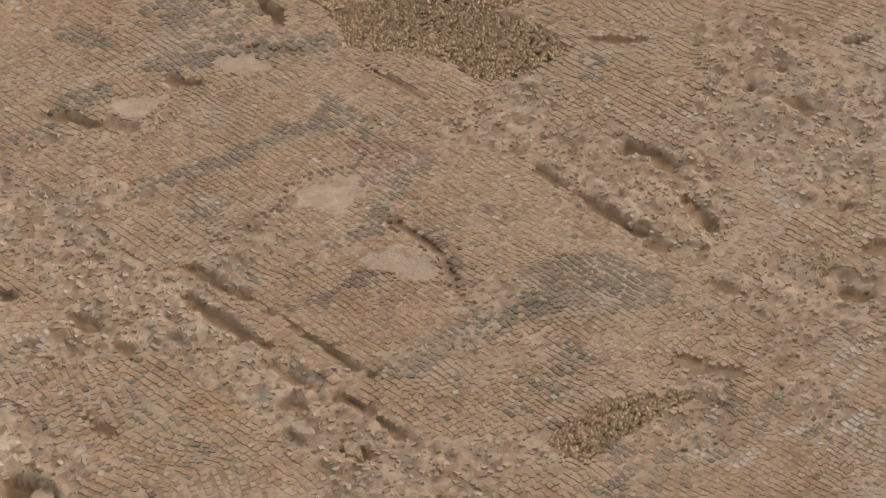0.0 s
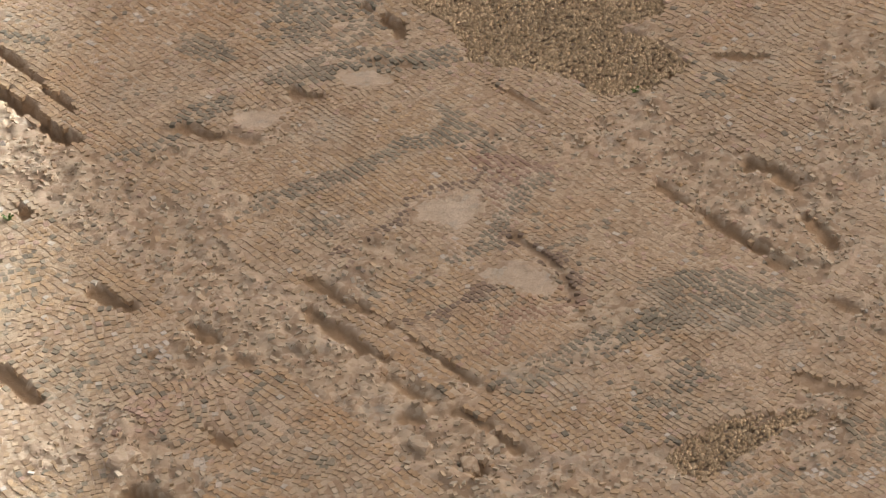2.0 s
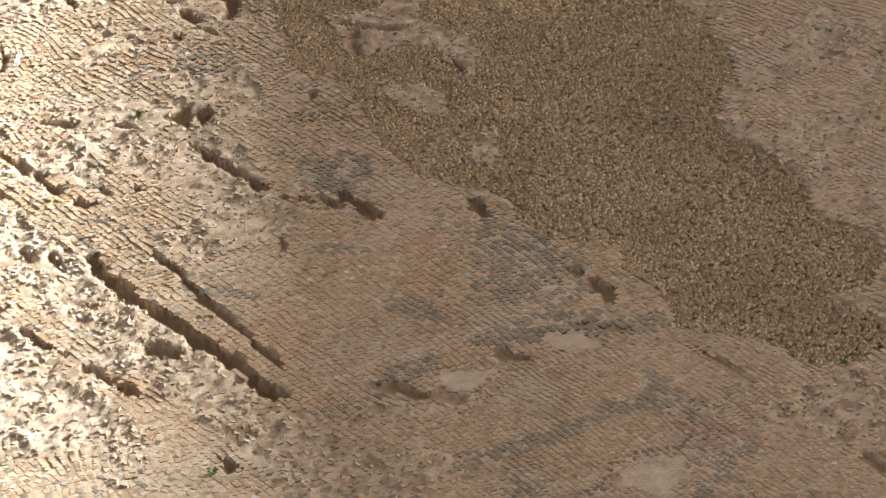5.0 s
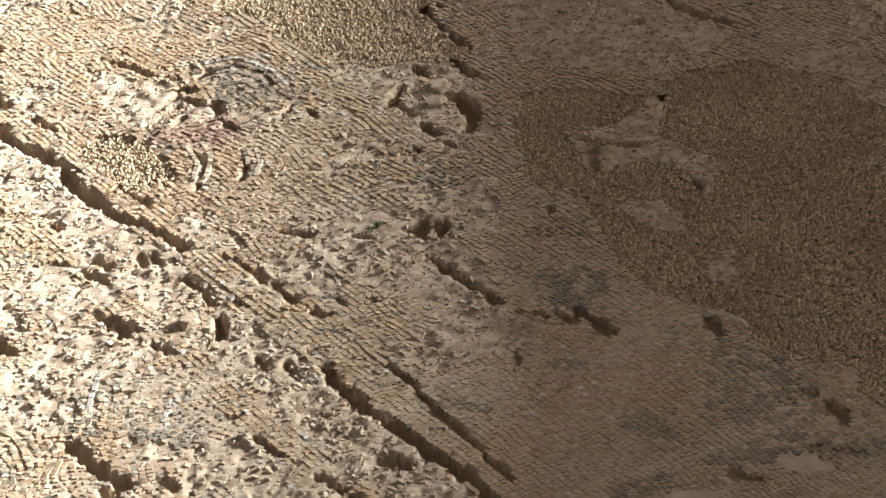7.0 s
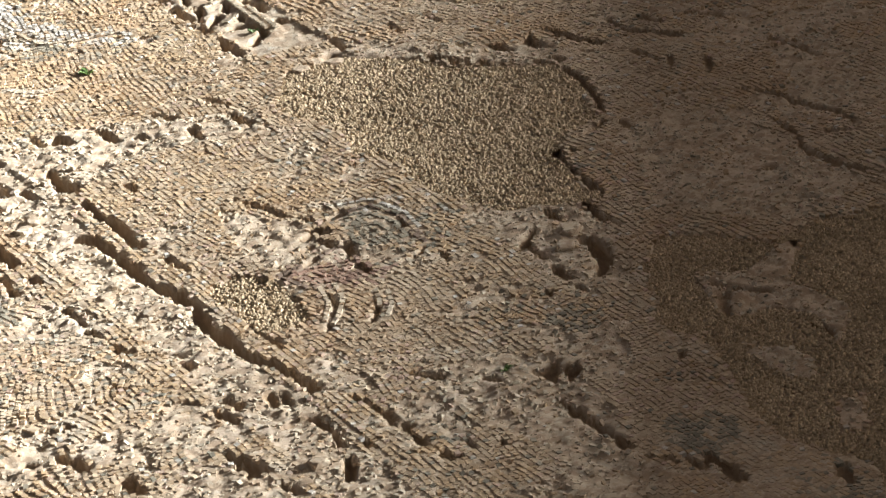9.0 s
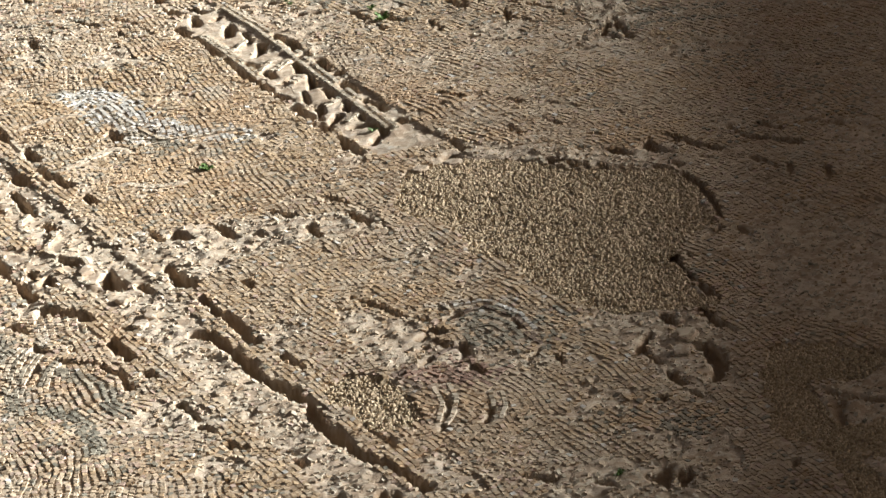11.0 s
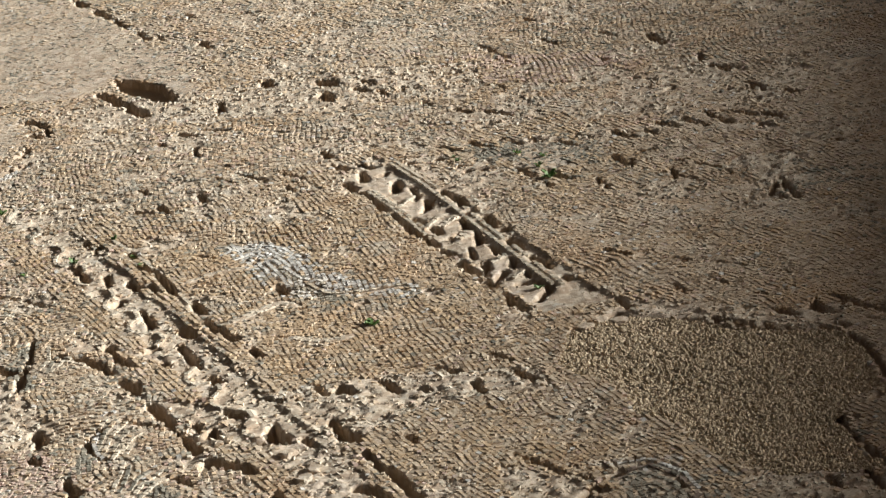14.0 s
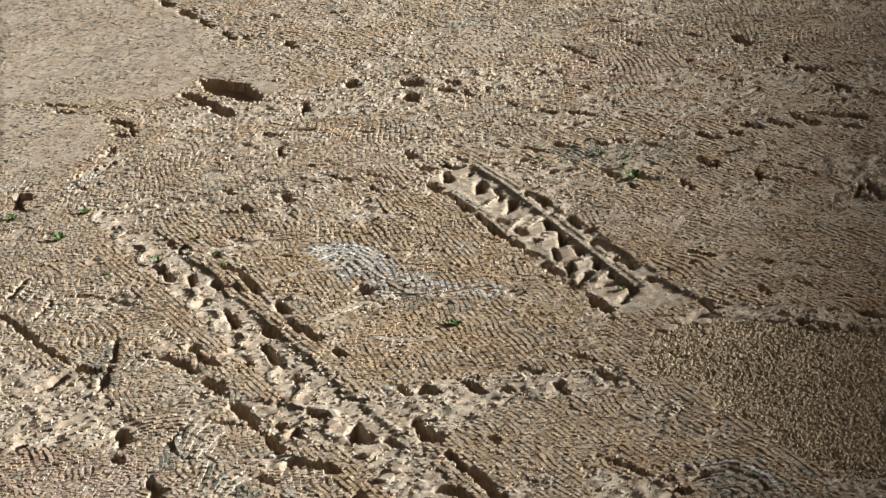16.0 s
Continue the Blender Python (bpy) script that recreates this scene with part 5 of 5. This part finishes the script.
FIELDS = [
    # x0, x1, y0, y1, turn of the rows, bend
    (1.985, 2.058, 1.9, 7.10, 90, 0.0),
    (1.800, 1.865, 1.9, 7.40, 90, 0.0),
    (1.865, 1.985, 1.9, 7.10, 90, 0.004),
    (2.058, 2.575, 1.9, 2.62, 90, 0.02),
    (2.058, 2.575, 2.62, 3.42, 88, 0.012),
    (2.058, 2.575, 3.42, 4.55, 90, 0.020),
    (2.058, 2.575, 4.55, 5.85, 92, 0.030),
    (2.058, 2.575, 5.85, 7.15, 82, 0.028),
    (1.000, 1.800, 1.9, 7.40, 80, 0.070),
    (2.575, 2.740, 1.9, 7.10, 90, 0.010),
    (2.740, 4.400, 1.9, 7.10, 96, 0.050),
    (1.000, 1.985, 7.10, 8.00, 60, 0.040),
    (1.985, 4.400, 7.10, 7.90, 70, 0.040),
    (1.200, 4.400, 7.90, 9.80, 110, 0.035),
]
for x0, x1, y0, y1, turn, amount in FIELDS:
    x, y, ang, length, wide = lay_rows(x0, x1, y0, y1, radians(turn), amount, 0.0089 if y1 < 3.5 else PITCH)
    ok = clear_of_strokes(x, y)
    x, y, ang, length, wide = (a[ok] for a in (x, y, ang, length, wide))
    tone = tones_at(x, y)
    if amount == 0.0:
        tone[(rng.random(len(x)) < 0.45)] = TONE_NAMES.index("ochre")
    collect(x, y, ang, length, wide, tone)
for name, rows, pts in strokes:
    x, y, ang, length, wide = lay_stroke(rows, pts)
    tone = np.full(len(x), float(TONE_NAMES.index(name)))
    worn = rng.random(len(x)) < 0.08
    tone[worn] = 0
    collect(x, y, ang, length, wide, tone, strict=False)
pieces = np.concatenate(found)
print("tesserae", len(pieces))

GAP_ROW, GAP_END = 0.0019, 0.0004
CORNER = np.array([(-1, -1), (1, -1), (1, 1), (-1, 1)], float)


def tessera_mesh(name, p, material):
    """All tesserae of one stone: low blocks with a worn, tilted top."""
    n = len(p)
    la, lb = (p[:, 3] - GAP_END) / 2, (p[:, 4] - GAP_ROW - 0.0005 * (p[:, 1] < 4.0)) / 2
    turn = p[:, 2] + rng.normal(0, 0.07, n)
    c, s = np.cos(turn), np.sin(turn)
    z = p[:, 6] + rng.normal(0, 1, n) * (0.0003 + 0.0005 * smooth(p[:, 1], 3.6, 4.4)) + (0.0002 + 0.0008 * smooth(p[:, 1], 3.6, 4.4)) * (vnoise(p[:, 0], p[:, 1], 0.035, 83) - 0.5)
    worn_corner = smooth(p[:, 1], 3.6, 4.4)
    loose = 0.05 + 0.05 * worn_corner + 0.2 * p[:, 7]
    tx, ty = rng.normal(0, 1, n) * loose, rng.normal(0, 1, n) * loose
    verts = np.empty((n, 8, 3))
    for k in range(4):
        for level, (shrink, base) in enumerate(((1.02, -0.006), (0.885, 0.0))):
            du = CORNER[k, 0] * la * (shrink + 0.06 * level) * rng.uniform(0.92, 1.05, n)
            dv = CORNER[k, 1] * lb * shrink * rng.uniform(0.92, 1.05, n)
            verts[:, level * 4 + k, 0] = p[:, 0] + c * du - s * dv
            verts[:, level * 4 + k, 1] = p[:, 1] + s * du + c * dv
            verts[:, level * 4 + k, 2] = z + base + (tx * du + ty * dv - rng.uniform(0, 0.0008, n) * worn_corner if level else 0)
    local = np.array([(4, 5, 6, 7), (0, 1, 5, 4), (1, 2, 6, 5), (2, 3, 7, 6), (3, 0, 4, 7)])
    faces = (np.arange(n)[:, None, None] * 8 + local[None]).reshape(-1, 4)
    return mesh_from(name, verts.reshape(-1, 3), faces, material)


single = (pieces[:, 0] > 2.10) & (pieces[:, 0] < 2.28) & (pieces[:, 1] > 2.60) & (pieces[:, 1] < 2.80)
singles, rest = pieces[single][:300], np.concatenate([pieces[~single], pieces[single][300:]])
for k, name in enumerate(TONE_NAMES):
    chosen = rest[rest[:, 5] == k]
    if len(chosen):
        part("tesserae_" + name, tessera_mesh("tesserae_" + name, chosen, STONE[name]), mosaic, name + " stone tesserae set in rows", "stuff")


# ---------------------------------------------------------------- gravel fills
def icosahedron():
    g = (1 + 5**0.5) / 2
    v = np.array([(-1, g, 0), (1, g, 0), (-1, -g, 0), (1, -g, 0), (0, -1, g), (0, 1, g), (0, -1, -g), (0, 1, -g), (g, 0, -1), (g, 0, 1), (-g, 0, -1), (-g, 0, 1)])
    f = np.array([(0, 11, 5), (0, 5, 1), (0, 1, 7), (0, 7, 10), (0, 10, 11), (1, 5, 9), (5, 11, 4), (11, 10, 2), (10, 7, 6), (7, 1, 8),
                  (3, 9, 4), (3, 4, 2), (3, 2, 6), (3, 6, 8), (3, 8, 9), (4, 9, 5), (2, 4, 11), (6, 2, 10), (8, 6, 7), (9, 8, 1)])
    return v / np.linalg.norm(v[0]), f


ICO_V, ICO_F = icosahedron()


OCT_V = np.array([(1, 0, 0), (0, 1, 0), (-1, 0, 0), (0, -1, 0), (0, 0, 1), (0, 0, -1)], float)
OCT_F = np.array([(0, 1, 4), (1, 2, 4), (2, 3, 4), (3, 0, 4), (1, 0, 5), (2, 1, 5), (3, 2, 5), (0, 3, 5)])


def pebbles(name, x, y, z, size, material, form=(ICO_V, ICO_F)):
    n, m = len(x), len(form[0])
    verts = form[0][None] * rng.uniform(0.72, 1.25, (n, m, 1))
    verts = verts * (size[:, None, None] * np.stack([rng.uniform(0.8, 1.4, n), rng.uniform(0.7, 1.1, n), rng.uniform(0.55, 0.9, n)], 1)[:, None, :])
    a = rng.uniform(0, 6.28, n)
    c, s = np.cos(a)[:, None], np.sin(a)[:, None]
    vx, vy = verts[:, :, 0] * c - verts[:, :, 1] * s, verts[:, :, 0] * s + verts[:, :, 1] * c
    out = np.stack([vx + x[:, None], vy + y[:, None], verts[:, :, 2] + z[:, None]], 2)
    faces = (np.arange(n)[:, None, None] * m + form[1][None]).reshape(-1, 3)
    return mesh_from(name, out.reshape(-1, 3), None, material, tris=faces)


for pts in gravels:
    gxs, gys = [q[0] for q in pts], [q[1] for q in pts]
    area = (max(gxs) - min(gxs) + 0.06) * (max(gys) - min(gys) + 0.06)
    n = int(area / (0.000012 if max(gys) < 4.8 else 0.000019))
    x, y = rng.uniform(min(gxs) - 0.03, max(gxs) + 0.03, n), rng.uniform(min(gys) - 0.03, max(gys) + 0.03, n)
    ok = (gravelness(x, y) > 0.5) & (signed(x, y, pts) > -0.04)
    x, y = x[ok], y[ok]
    size = rng.uniform(0.0024, 0.0054, len(x)) * np.where(y < 4.7, 0.78, 1.0)
    z = swell(x, y) - 0.0060 + size * 0.3 + 0.003 * rng.random(len(x))
    tagged(new("gravel_fill", pebbles("gravel_fill", x, y, z, size, GRAVEL, (OCT_V, OCT_F))), "coarse brown gravel filling a lost patch of mosaic", "gravel", "gravel fills in the mosaic", "stuff")

# loose crumbs of mortar and stone in the bare patches
n = 70000
x, y = rng.uniform(1.1, 4.2, n), np.where(rng.random(n) < 0.55, rng.uniform(2.0, 5.2, n), rng.uniform(5.2, 9.4, n))
ok = (bareness(x, y) > 0.6) & (signed(x, y, BED) > 0.05) & (hollow(x, y) < 0.006) & (gravelness(x, y) < 0.3) & (smoothness(x, y) < 0.3) & ((y < 6.8) | (rng.random(n) < 0.3))
x, y = x[ok], y[ok]
size = 0.0014 + 0.0030 * rng.random(len(x)) ** 2
tagged(new("rubble", pebbles("rubble", x, y, bed_height(x, y) - size * 0.1, size, CRUMB, (OCT_V, OCT_F))), "loose crumbs of pale mortar on bare bedding", "rubble", kind="stuff")


# ---------------------------------------------------------------- weeds in the holes
def weed(x, y, size, leaves):
    tuft = tagged(new("weed_tuft"), "small green weed growing in a hole in the mosaic", "weed", "weeds in the mosaic")
    tuft.location = (x, y, float(bed_height(np.array([x]), np.array([y]))[0]))
    for k in range(leaves):
        a, r = rng.uniform(0, 6.28), size * rng.uniform(0.6, 1.2)
        up, w = r * rng.uniform(0.4, 1.0), r * rng.uniform(0.16, 0.3)
        d, e = Vector((math.cos(a), math.sin(a), 0)), Vector((-math.sin(a), math.cos(a), 0))
        z = Vector((0, 0, 1))
        ring = [Vector((0, 0, 0)), d * r * 0.4 + e * w + z * up * 0.7, d * r * 0.75 + e * w * 0.7 + z * up, d * r + z * up * 0.85,
                d * r * 0.75 - e * w * 0.7 + z * up, d * r * 0.4 - e * w + z * up * 0.7]
        bm = bmesh.new()
        top = [bm.verts.new(q) for q in ring]
        low = [bm.verts.new(q - z * 0.0006) for q in ring]
        bm.faces.new(top), bm.faces.new(low[::-1])
        for i in range(6):
            bm.faces.new((top[i], low[i], low[(i + 1) % 6], top[(i + 1) % 6]))
        me = bpy.data.meshes.new("leaf")
        bm.to_mesh(me)
        bm.free()
        me.materials.append(LEAF)
        part("leaf", me, tuft)


weed(1.90, 6.88, 0.016, 12)
weed(1.77, 7.18, 0.018, 13)
weed(1.87, 7.31, 0.016, 12)
weed(2.02, 6.77, 0.012, 10)
weed(2.03, 6.85, 0.010, 10)
weed(2.28, 6.11, 0.018, 13)
weed(2.94, 6.64, 0.020, 14)
weed(2.63, 6.06, 0.012, 10)
weed(2.55, 6.06, 0.012, 10)
weed(2.27, 4.43, 0.010, 10)
weed(2.02, 6.96, 0.010, 10)
weed(2.95, 6.72, 0.012, 10)
weed(2.22, 5.70, 0.009, 9)
weed(2.60, 3.10, 0.008, 9)
weed(1.81, 3.48, 0.009, 9)
weed(2.95, 6.83, 0.011, 10)
weed(2.99, 6.78, 0.011, 10)
weed(2.83, 6.92, 0.009, 9)
weed(2.83, 6.89, 0.010, 10)
weed(1.72, 7.39, 0.014, 11)
weed(1.79, 6.89, 0.010, 10)


def lump(x, y, length, width, height, turn):
    """A broken piece of mortar or stone lying on the bed."""
    bm = bmesh.new()
    bmesh.ops.create_icosphere(bm, subdivisions=3, radius=1)
    for v in bm.verts:
        k = 1 + 0.35 * (noise.noise(v.co * 1.3 + Vector((x * 9, y * 9, 0))) + 0.5 * noise.noise(v.co * 3.1 + Vector((y * 7, x * 5, 2))))
        q = v.co * k
        v.co = Vector((max(-0.8, min(0.8, q.x)) * length * 0.62, max(-0.75, min(0.75, q.y)) * width * 0.66, max(-0.5, min(0.7, q.z)) * height))
    me = bpy.data.meshes.new("mortar_lump")
    bm.to_mesh(me)
    bm.free()
    me.materials.append(MORTAR)
    ob = tagged(new("mortar_lump", me), "pale broken lump of mortar lying on the bed", "mortar lump", "broken lumps on the mosaic")
    ob.matrix_world = pose(x, y, float(bed_height(np.array([x]), np.array([y]))[0]) + height * 0.12, 0, 0, turn)


lump(1.90, 5.63, 0.030, 0.024, 0.013, 20)
lump(1.91, 5.53, 0.030, 0.022, 0.013, 70)
lump(1.88, 5.50, 0.030, 0.024, 0.013, 30)
lump(1.88, 5.14, 0.030, 0.020, 0.012, 10)
lump(1.91, 5.03, 0.024, 0.020, 0.011, 80)
lump(2.68, 5.80, 0.040, 0.026, 0.013, 170)
lump(2.61, 5.81, 0.034, 0.026, 0.014, 20)
lump(1.62, 2.94, 0.040, 0.030, 0.013, 10)
lump(1.60, 2.84, 0.050, 0.030, 0.013, 40)
lump(1.91, 2.63, 0.034, 0.020, 0.011, 60)
lump(1.89, 2.70, 0.032, 0.020, 0.010, 100)
lump(1.89, 4.36, 0.032, 0.026, 0.013, 0)
lump(2.62, 4.80, 0.040, 0.030, 0.011, 30)
lump(2.58, 4.75, 0.040, 0.030, 0.011, 60)
lump(1.89, 5.80, 0.030, 0.022, 0.012, 10)
lump(2.92, 7.55, 0.024, 0.020, 0.011, 0)
lump(1.77, 7.57, 0.030, 0.024, 0.013, 40)


def straw(x, y):
    """A wisp of dry grass."""
    tuft = tagged(new("dry_grass"), "wisp of pale dry grass on bare mortar", "dry grass")
    tuft.location = (x, y, float(bed_height(np.array([x]), np.array([y]))[0]) + 0.002)
    for k in range(9):
        a = rng.uniform(0, 6.28)
        cu = bpy.data.curves.new("stalk", "CURVE")
        cu.dimensions, cu.bevel_depth, cu.bevel_resolution = "3D", 0.0006, 1
        line = cu.splines.new("POLY")
        line.points.add(4)
        for i, q in enumerate(line.points):
            f = i / 4
            q.co = (0.035 * f * math.cos(a + f), 0.035 * f * math.sin(a + f), 0.012 * math.sin(3.0 * f), 1)
        cu.materials.append(STRAW)
        part("stalk", cu, tuft)


straw(2.56, 2.47)

# ---------------------------------------------------------------- round about
def box(name, x0, x1, y0, y1, z0, z1, material, cut=12):
    bm = bmesh.new()
    bmesh.ops.create_cube(bm, size=1)
    bmesh.ops.subdivide_edges(bm, edges=bm.edges[:], cuts=cut, use_grid_fill=True)
    for v in bm.verts:
        v.co = Vector((x0 + (v.co.x + 0.5) * (x1 - x0), y0 + (v.co.y + 0.5) * (y1 - y0), z0 + (v.co.z + 0.5) * (z1 - z0)))
    me = bpy.data.meshes.new(name)
    bm.to_mesh(me)
    bm.free()
    me.materials.append(material)
    return new(name, me)


ground_n = 40
side = np.concatenate([-np.geomspace(3000, 2, ground_n // 2), np.geomspace(2, 3000, ground_n // 2)])
hx, hy = np.meshgrid(side + 2.5, side + 5)
gi = np.arange(hx.size).reshape(hx.shape)
gq = np.stack([gi[:-1, :-1], gi[:-1, 1:], gi[1:, 1:], gi[1:, :-1]], -1).reshape(-1, 4)
tagged(new("ground", mesh_from("ground", np.stack([hx.ravel(), hy.ravel(), np.full(hx.size, -0.07)], 1), gq, SOIL)), "dry brown earth round the mosaic", "ground", kind="structure")

# unseen long wall, added so its top edge shades the floor's near part
SHADE_EDGE, WALL_AWAY = -0.755, 18.0
along = Vector((0.518, 0.8554, 0)).normalized()
across = Vector((along.y, -along.x, 0))
wall_top = WALL_AWAY / TO_SUN.dot(across) * math.tan(radians(SUN_ELEVATION))
shade_wall = box("added_shade_wall", -45, 45, 0, 0.6, -0.1, wall_top, MASONRY)
tagged(shade_wall, "unseen plain limestone wall added to shade the near floor", "wall", kind="structure")
spot = across * (SHADE_EDGE + WALL_AWAY) + along * 5
shade_wall.matrix_world = Matrix.Translation(spot) @ Matrix(((along.x, across.x, 0), (along.y, across.y, 0), (0, 0, 1))).to_4x4()


# ---------------------------------------------------------------- single tesserae of the palm by the gazelle
def block_mesh(name, material, seed):
    r = np.random.default_rng(seed)
    verts = []
    for shrink, z in ((1.02, -0.006), (0.885, 0.0)):
        for cx, cy in CORNER:
            verts.append((cx * shrink * 0.005 * r.uniform(0.9, 1.06), cy * shrink * 0.0046 * r.uniform(0.9, 1.06), z + (r.normal(0, 0.0005) if z == 0 else 0)))
    return mesh_from(name, np.array(verts), np.array([(4, 5, 6, 7), (0, 1, 5, 4), (1, 2, 6, 5), (2, 3, 7, 6), (3, 0, 4, 7)]), material)


BLOCKS = {(k, v): block_mesh("tessera", STONE_SINGLE[TONE_NAMES[k]], 10 * k + v) for k in range(len(TONE_NAMES)) for v in range(4)}
for row in singles:
    ob = new("tessera", BLOCKS[int(row[5]), int(rng.integers(4))])
    ob.parent = mosaic
    z = row[6] + rng.normal(0, 0.0007)
    ob.matrix_basis = Matrix.LocRotScale((row[0], row[1], z), Euler((rng.normal(0, 0.05), rng.normal(0, 0.05), row[2])), (row[3] / PITCH, row[4] / PITCH, 1))
